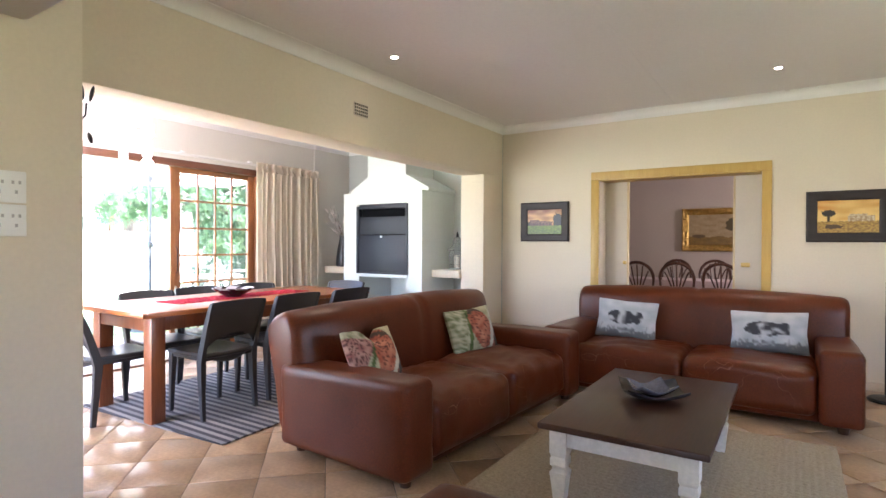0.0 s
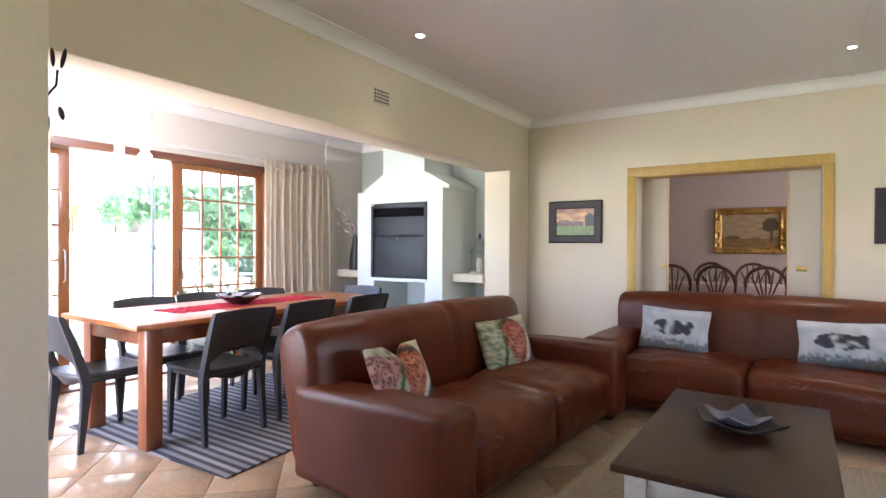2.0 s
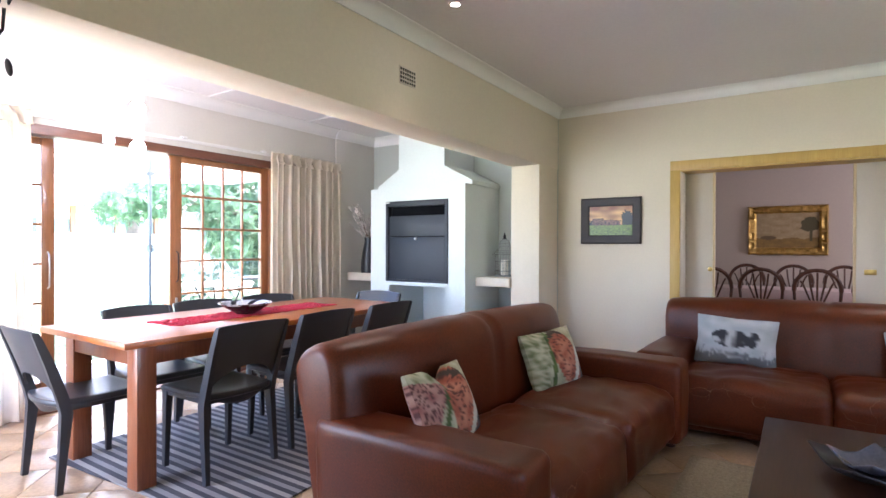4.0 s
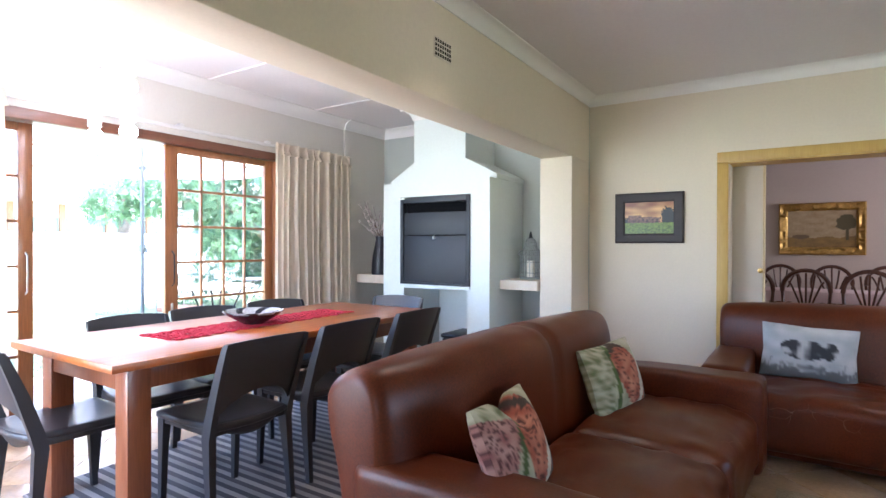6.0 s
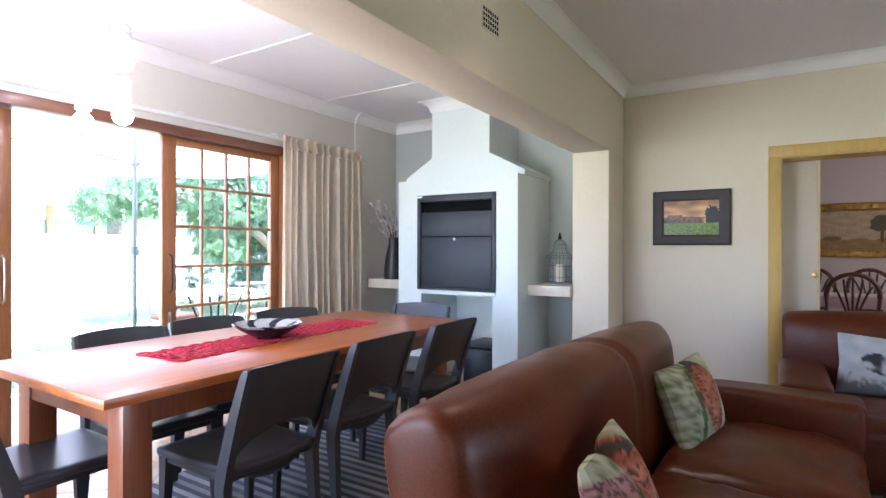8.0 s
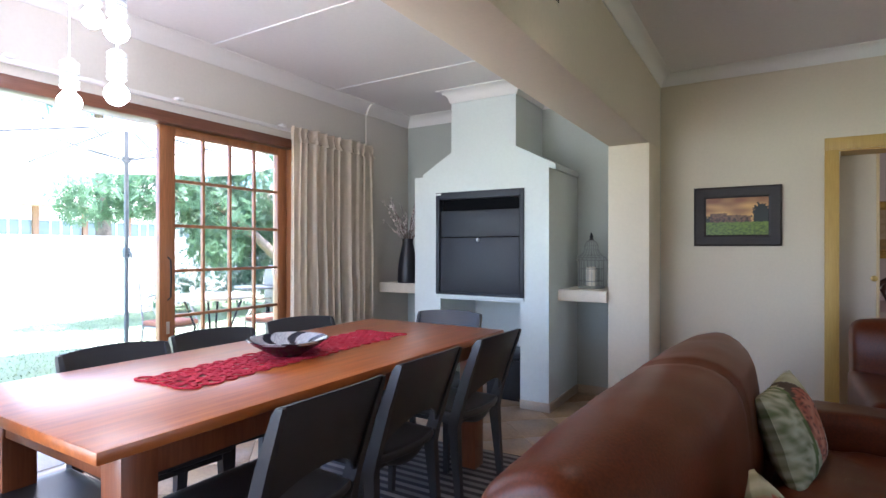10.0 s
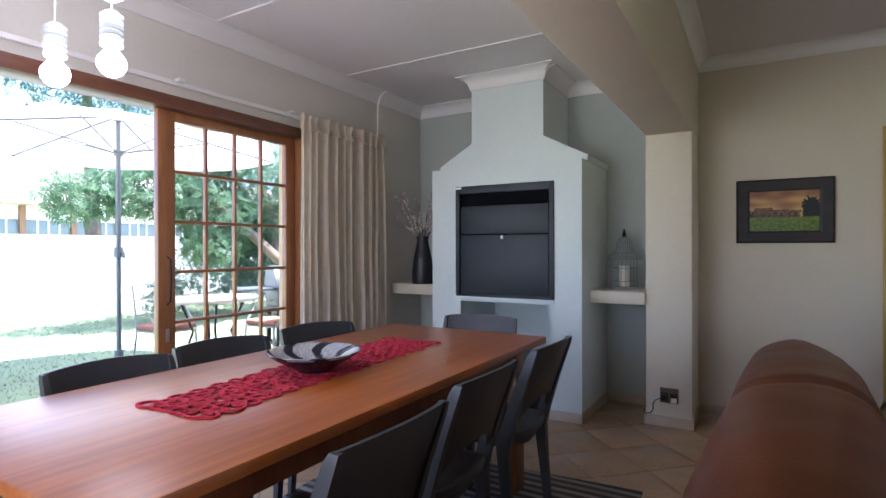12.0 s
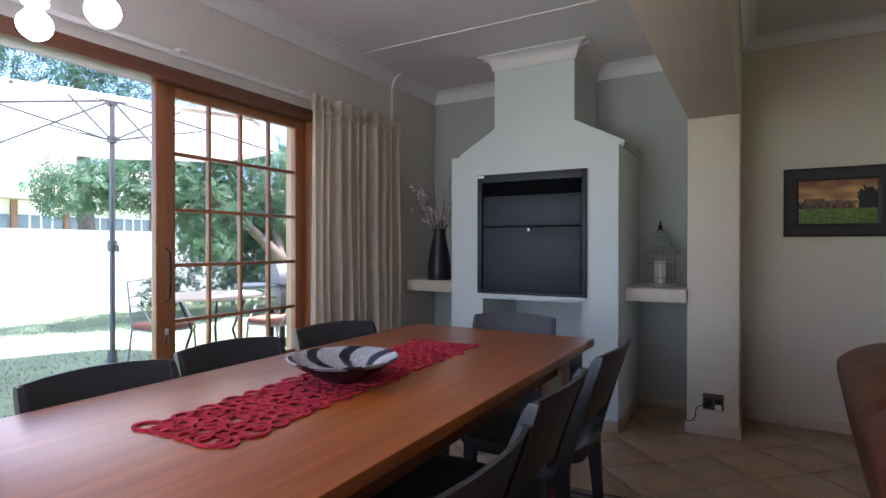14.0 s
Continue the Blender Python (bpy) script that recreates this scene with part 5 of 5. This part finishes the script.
LEAF_D = mat("hedge_leaf", (0.095, 0.17, 0.115), 0.5, vary=0.4, scale=2.0, bump=0.0, trans=0.25)
BRICKP = mat("ochre_plaster", (0.60, 0.46, 0.28), 0.85, vary=0.06, scale=3, bump=0.2)
GREYM = mat("grey_painted_metal", (0.13, 0.15, 0.17), 0.45, metal=0.5, vary=0.1)
ROOFT = mat("terracotta_roof", (0.46, 0.36, 0.31), 0.85, vary=0.15, scale=5, bump=0.4)
TIMBER = wood("brown_post", (0.22, 0.11, 0.07), (0.34, 0.19, 0.13), 0.6, "Z")
DGLASS = mat("dark_window_glass", (0.20, 0.23, 0.26), 0.1, vary=0.1, bump=0.0)
CUSH = mat("rust_seat_pad", (0.34, 0.16, 0.11), 0.95, vary=0.15, scale=20, bump=0.4)

solid("ground", box(-400, 400, -400, 400, -0.5, -0.07), GRASS, "green lawn reaching into the distance", "ground", kind="structure")
pav = solid("pavement", box(-7.0, DX - 0.25, -2.0, 14, -0.2, -0.036), PAVING, "pale paved patio outside the doors", "pavement", kind="structure")
pm = mesh_of("slab", box(-0.197, 0.197, -0.197, 0.197, 0, 0.014, 0.003), PAVING)
for i in range(4):
    for j in range(24):
        s = new("slab", pm)
        s.parent = pav
        s.matrix_basis = pose(-5.48 - 0.4 * i, 0.2 + 0.4 * j, -0.036)

def grass_blades():
    rng = np.random.default_rng(3)
    n = 26000
    x, y = rng.uniform(-13.5, -7.0, n), rng.uniform(3.0, 11.5, n)
    a, h, w = rng.uniform(0, 6.28, n), rng.uniform(0.012, 0.035, n), rng.uniform(0.004, 0.008, n)
    lean = rng.uniform(-0.03, 0.03, (n, 2))
    v = np.empty((n, 3, 3))
    v[:, 0] = np.stack([x - w * np.cos(a), y - w * np.sin(a), np.full(n, -0.07)], 1)
    v[:, 1] = np.stack([x + w * np.cos(a), y + w * np.sin(a), np.full(n, -0.07)], 1)
    v[:, 2] = np.stack([x + lean[:, 0], y + lean[:, 1], -0.07 + h], 1)
    me = bpy.data.meshes.new("grass")
    me.from_pydata(v.reshape(-1, 3).tolist(), [], np.arange(3 * n).reshape(-1, 3).tolist())
    me.materials.append(BLADE)
    tagged(new("grass", me), "short green grass blades on the lawn", "grass", kind="stuff")
grass_blades()


def foliage(name, clumps, count, size, material, parent, seed):
    """A crown of many feathery sprigs scattered through uneven clumps (x, y, z, rx, ry, rz)."""
    rng = np.random.default_rng(seed)
    vs, fs = [], []
    vol = np.array([c[3] * c[4] * c[5] for c in clumps]) ** 0.75
    for (cx, cy, cz, rx, ry, rz), k in zip(clumps, vol / vol.sum()):
        for _ in range(int(count * k)):
            d = rng.normal(size=3)
            d /= np.linalg.norm(d)
            rad = rng.uniform(0.25, 1.0) ** 0.5
            p = np.array([cx + rx * d[0] * rad, cy + ry * d[1] * rad, cz + rz * d[2] * rad])
            u = rng.normal(size=3) + np.array([0, 0, -0.3])
            u /= np.linalg.norm(u)
            w = np.cross(u, rng.normal(size=3))
            w /= np.linalg.norm(w)
            s = size * rng.uniform(0.7, 1.4)
            for i in range(5):
                base = p + u * s * (i * 0.42)
                for sd in (-1, 1):
                    tip = base + (w * sd * 0.8 + u * 0.45) * s * (1 - 0.12 * i)
                    mid = (base + tip) / 2
                    off = np.cross(u, w) * s * 0.05 + u * s * 0.16
                    b0 = len(vs)
                    vs += [base, mid + off, tip, mid - off]
                    fs.append((b0, b0 + 1, b0 + 2, b0 + 3))
    me = bpy.data.meshes.new(name)
    me.from_pydata([tuple(p) for p in vs], [], fs)
    me.materials.append(material)
    ob = new(name, me)
    ob.parent = parent
    return ob


def tree(label, limbs, clumps, count, size, material, seed):
    t = thing("tree", label, "tree", group="garden trees")
    part("trunk", join(*[tube(pts, r0, 9, r1) for pts, r0, r1 in limbs]), BARK, t, smooth=60)
    foliage("crown", clumps, count, size, material, t, seed)
    return t
tree("spreading garden tree with feathery green leaves", [
    ([(-9.3, 10.3, -0.1), (-9.5, 10.1, 0.5), (-9.9, 9.7, 1.0), (-10.2, 9.3, 1.5), (-10.5, 8.8, 2.0), (-10.9, 8.2, 2.5)], 0.14, 0.05),
    ([(-9.9, 9.7, 1.0), (-10.3, 9.9, 1.7), (-10.7, 10.0, 2.4), (-11, 10, 3.2)], 0.09, 0.03),
    ([(-10.2, 9.3, 1.5), (-10.9, 9.0, 1.7), (-11.4, 8.3, 1.9)], 0.05, 0.02),
    ([(-10.5, 8.8, 2.0), (-11.0, 7.7, 2.2), (-11.4, 7.0, 2.3)], 0.05, 0.015)], [
    (-10.9, 7.9, 2.25, 0.9, 1.0, 0.50), (-11.4, 7.0, 2.1, 0.7, 0.7, 0.42), (-10.8, 8.9, 1.9, 0.9, 0.9, 0.55), (-10.6, 9.8, 2.6, 1.0, 1.0, 0.7), (-11.2, 8.6, 3.0, 1.1, 1.3, 0.6), (-10.3, 10.4, 1.7, 0.8, 0.8, 0.6), (-11.3, 9.6, 1.6, 0.8, 0.8, 0.6), (-10.4, 8.6, 1.25, 0.5, 0.5, 0.35)], 7500, 0.085, LEAF, 1)
tree("tall dense garden tree rising behind the wall", [([(-16, 9.5, -0.1), (-16, 9.4, 2.5), (-15.8, 9.2, 5)], 0.22, 0.1)], [
    (-15.6, 8.6, 5.6, 1.8, 2.0, 1.1), (-15.5, 7.0, 6.2, 1.6, 1.6, 1.2), (-15.8, 10.5, 5.6, 1.6, 1.8, 1.2), (-16, 9, 7.2, 2.2, 2.6, 1.2), (-16.0, 5.5, 5.8, 1.3, 1.4, 1.0)], 3600, 0.13, LEAF_D, 2)
hd = thing("hedge", "dense dark green shrubs along the garden edge", "hedge")
part("stem", join(*[tube([(-9.6 - 0.3 * k, 10.6 + 0.45 * k, -0.08), (-9.7 - 0.3 * k, 10.7 + 0.45 * k, 0.9)], 0.04, 6, 0.02) for k in range(6)]), BARK, hd)
foliage("leaves", [(-10.9, 10.6, 0.8, 0.7, 0.8, 0.8), (-10.2, 11.4, 0.9, 0.8, 0.8, 0.95), (-9.4, 11.9, 0.9, 0.8, 0.8, 1.0), (-11.4, 11.6, 1.3, 0.9, 1.0, 1.2), (-8.6, 12.2, 1.0, 0.9, 0.8, 1.2), (-11.6, 9.6, 0.9, 0.8, 1.0, 0.9), (-12.3, 10.6, 1.3, 0.9, 1.0, 1.2), (-11.0, 10.2, 0.9, 0.7, 0.8, 0.8), (-12.2, 8.9, 0.3, 0.5, 0.5, 0.45), (-9.9, 12.6, 2.2, 1.5, 1.2, 1.2)], 10500, 0.065, LEAF_D, hd, 3)

gw = solid("garden_wall", box(-14.1, -13.85, -30, 30, -0.3, 1.52), WHITEWALL, "high white plastered garden wall in full sun", "garden wall")
def neighbour():
    h = thing("house", "low white house with a row of brown-posted windows", "house", (-26, 14, 0))
    part("wall", box(-5, 0, -14, 16, -0.3, 3.0), WHITEWALL, h)
    part("roof", prism([(-6, -0.2), (1.2, -0.2), (-2.5, 1.8)], -15, 17), ROOFT, h).matrix_basis = Matrix(((1, 0, 0, 0), (0, 0, 1, 0), (0, 1, 0, 3.1), (0, 0, 0, 1)))
    for k in range(16):
        y = -12.5 + 1.75 * k
        w = part("window", box(0.0, 0.05, y, y + 1.5, 1.55, 2.35, 0.01), DGLASS, h)
        for f in range(1, 4):
            part("glazing_bar", box(0.05, 0.08, y + 0.375 * f - 0.03, y + 0.375 * f + 0.03, 1.55, 2.35), WHITEWALL, w)
        part("post", box(0.0, 0.14, y - 0.22, y - 0.03, -0.2, 2.9), TIMBER, h)
neighbour()
solid("outer_pier", box(-5.49, DX - 0.25, 5.62, 5.95, -0.2, 2.8, 0.01), BRICKP, "ochre plastered pier outside the doors", "pier", kind="structure")
solid("eave", box(-6.05, -5.3, -2, 14, 2.62, 2.8, 0.01), TIMBER, "timber eave over the patio edge", "eave", kind="structure")


def umbrella(x, y):
    o = thing("garden_umbrella", "large cream canvas garden umbrella on a grey pole", "umbrella", (x, y, -0.07))
    top, rim, R = 2.66, 2.33, 1.58
    part("base", lathe([(0.0, 0), (0.28, 0), (0.28, 0.06), (0.05, 0.09), (0.04, 0.3)], 28), GREYM, o)
    part("pole", tube([(0, 0, 0.05), (0, 0, 1.3), (0, 0, top)], 0.024, 12), GREYM, o)
    part("crank", join(lathe([(0.0, 1.22), (0.04, 1.23), (0.045, 1.27), (0.04, 1.33), (0.0, 1.34)], 16), tube([(0, 0, 1.28), (0.1, 0, 1.28), (0.1, 0, 1.22)], 0.009)), GREYM, o)
    part("runner", lathe([(0.0, 2.25), (0.045, 2.25), (0.045, 2.31), (0.0, 2.31)], 16), GREYM, o)
    part("hub", lathe([(0.0, top - 0.06), (0.05, top - 0.06), (0.05, top + 0.02), (0.0, top + 0.06)], 16), GREYM, o)
    b = bmesh.new()
    n, m = 6, 8
    c = b.verts.new((0, 0, top + 0.04))
    rings = []
    for j in range(1, 9):
        k = j / 8
        ring = []
        for i in range(n * m):
            a = 2 * math.pi * (i / (n * m) + 0.03)
            s = (i % m) / m
            r = R * k * (1 - 0.06 * math.sin(math.pi * s))
            ring.append(b.verts.new((r * math.cos(a), r * math.sin(a), top + 0.04 - (top - rim) * k - 0.05 * k * math.sin(math.pi * s) * (1 - k * 0.3) + 0.03 * k * (1 - k))))
        rings.append(ring)
    N_ = n * m
    for i in range(N_):
        b.faces.new((c, rings[0][i], rings[0][(i + 1) % N_]))
    for r0, r1 in zip(rings, rings[1:]):
        for i in range(N_):
            b.faces.new((r0[i], r1[i], r1[(i + 1) % N_], r0[(i + 1) % N_]))
    low = [b.verts.new((v.co.x, v.co.y, v.co.z - 0.035)) for v in rings[-1]]
    for i in range(N_):
        b.faces.new((rings[-1][i], low[i], low[(i + 1) % N_], rings[-1][(i + 1) % N_]))
    part("canopy", b, CANVAS, o, smooth=50)
    for i in range(n):
        a = 2 * math.pi * (i / n + 0.03)
        ca, sa = math.cos(a), math.sin(a)
        rb = part("rib", tube([(0.04 * ca, 0.04 * sa, top - 0.02), (R * ca, R * sa, rim + 0.02)], 0.011, 6), GREYM, o)
        part("strut", tube([(0.04 * ca, 0.04 * sa, 2.28), (0.52 * R * ca, 0.52 * R * sa, top - 0.02 - 0.5 * (top - rim))], 0.009, 6), GREYM, rb)
umbrella(-7.66, 5.52)


def patio_table():
    o = thing("patio_table", "round stone-topped patio table on a thin metal frame", "table", (-6.88, 6.02, -0.036))
    part("top", lathe([(0.0, 0.76), (0.44, 0.76), (0.45, 0.77), (0.45, 0.785), (0.44, 0.79), (0.0, 0.79)], 36), SHELF, o)
    for k in range(4):
        a = math.pi / 4 + math.pi / 2 * k
        part("leg", tube([(0.30 * math.cos(a), 0.30 * math.sin(a), 0.76), (0.18 * math.cos(a), 0.18 * math.sin(a), 0.45), (0.32 * math.cos(a), 0.32 * math.sin(a), 0.0)], 0.012, 7), BLACKM, o)
patio_table()


PALEM = mat("weathered_grey_metal", (0.36, 0.36, 0.35), 0.6, vary=0.15, scale=20)
def patio_chair(at, rz):
    o = thing("patio_chair", "thin metal patio chair with a rust seat pad", "chair", at, rz, "patio chairs")
    for s in (-1, 1):
        part("leg", tube([(s * 0.2, 0.2, 0.44), (s * 0.21, 0.24, 0.0)], 0.011, 7), PALEM, o)
        part("leg", tube([(s * 0.2, -0.28, 0.0), (s * 0.2, -0.2, 0.44), (s * 0.2, -0.27, 0.92)], 0.011, 7), PALEM, o)
        part("arm", tube([(s * 0.2, -0.24, 0.68), (s * 0.24, 0.0, 0.68), (s * 0.22, 0.2, 0.44)], 0.010, 7), PALEM, o)
    for z in (0.60, 0.76, 0.92):
        part("rail", tube([(-0.2, -0.22 - 0.1 * (z - 0.5), z), (0, -0.24 - 0.1 * (z - 0.5), z + 0.01), (0.2, -0.22 - 0.1 * (z - 0.5), z)], 0.009, 7), PALEM, o)
    part("seat", box(-0.2, 0.2, -0.2, 0.2, 0.43, 0.45, 0.004), PALEM, o)
    part("seat_pad", soft(0.42, 0.42, 0.06, 0.025, 5, lambda p: p + Vector((0, 0, 0.48))), CUSH, o, "rust fabric seat pad")
patio_chair((-7.62, 6.0, -0.07), -85)
patio_chair((-6.78, 6.72, -0.036), 185)


def grill():
    o = thing("gas_grill", "grey hooded gas grill on a wheeled cart", "grill", (-6.92, 7.2, -0.022), 65)
    part("cart", join(box(-0.30, 0.30, -0.22, 0.22, 0.55, 0.60, 0.01), box(-0.30, 0.30, -0.22, 0.22, 0.14, 0.17, 0.008), *[box(sx * 0.27 - 0.025, sx * 0.27 + 0.025, sy * 0.19 - 0.025, sy * 0.19 + 0.025, 0.0, 0.56, 0.004) for sx in (-1, 1) for sy in (-1, 1)]), BLACKM, o)
    part("firebox", box(-0.30, 0.30, -0.23, 0.23, 0.60, 0.82, 0.02), GREYM, o)
    b = bmesh.new()
    prof = [(0.24 * math.cos(a), 0.82 + 0.25 * math.sin(a)) for a in [math.pi * k / 12 for k in range(13)]]
    f = b.faces.new([b.verts.new((-0.31, y, z)) for y, z in prof])
    e = bmesh.ops.extrude_face_region(b, geom=[f])
    bmesh.ops.translate(b, verts=[v for v in e["geom"] if isinstance(v, bmesh.types.BMVert)], vec=(0.62, 0, 0))
    bmesh.ops.recalc_face_normals(b, faces=b.faces[:])
    part("hood", b, GREYM, o, smooth=40)
    part("side_shelf", box(-0.68, -0.31, -0.2, 0.2, 0.79, 0.82, 0.006), GREYM, o)
    part("handle", tube([(-0.2, -0.25, 0.92), (-0.2, -0.29, 0.92), (0.2, -0.29, 0.92), (0.2, -0.25, 0.92)], 0.01), CHROME, o)
    for s in (-1, 1):
        part("knob", lathe([(0.0, 0), (0.03, 0), (0.03, 0.03), (0, 0.03)], 14), WHITEPL, o).matrix_basis = pose(s * 0.14, -0.23, 0.70, 90, 0, 0)
grill()
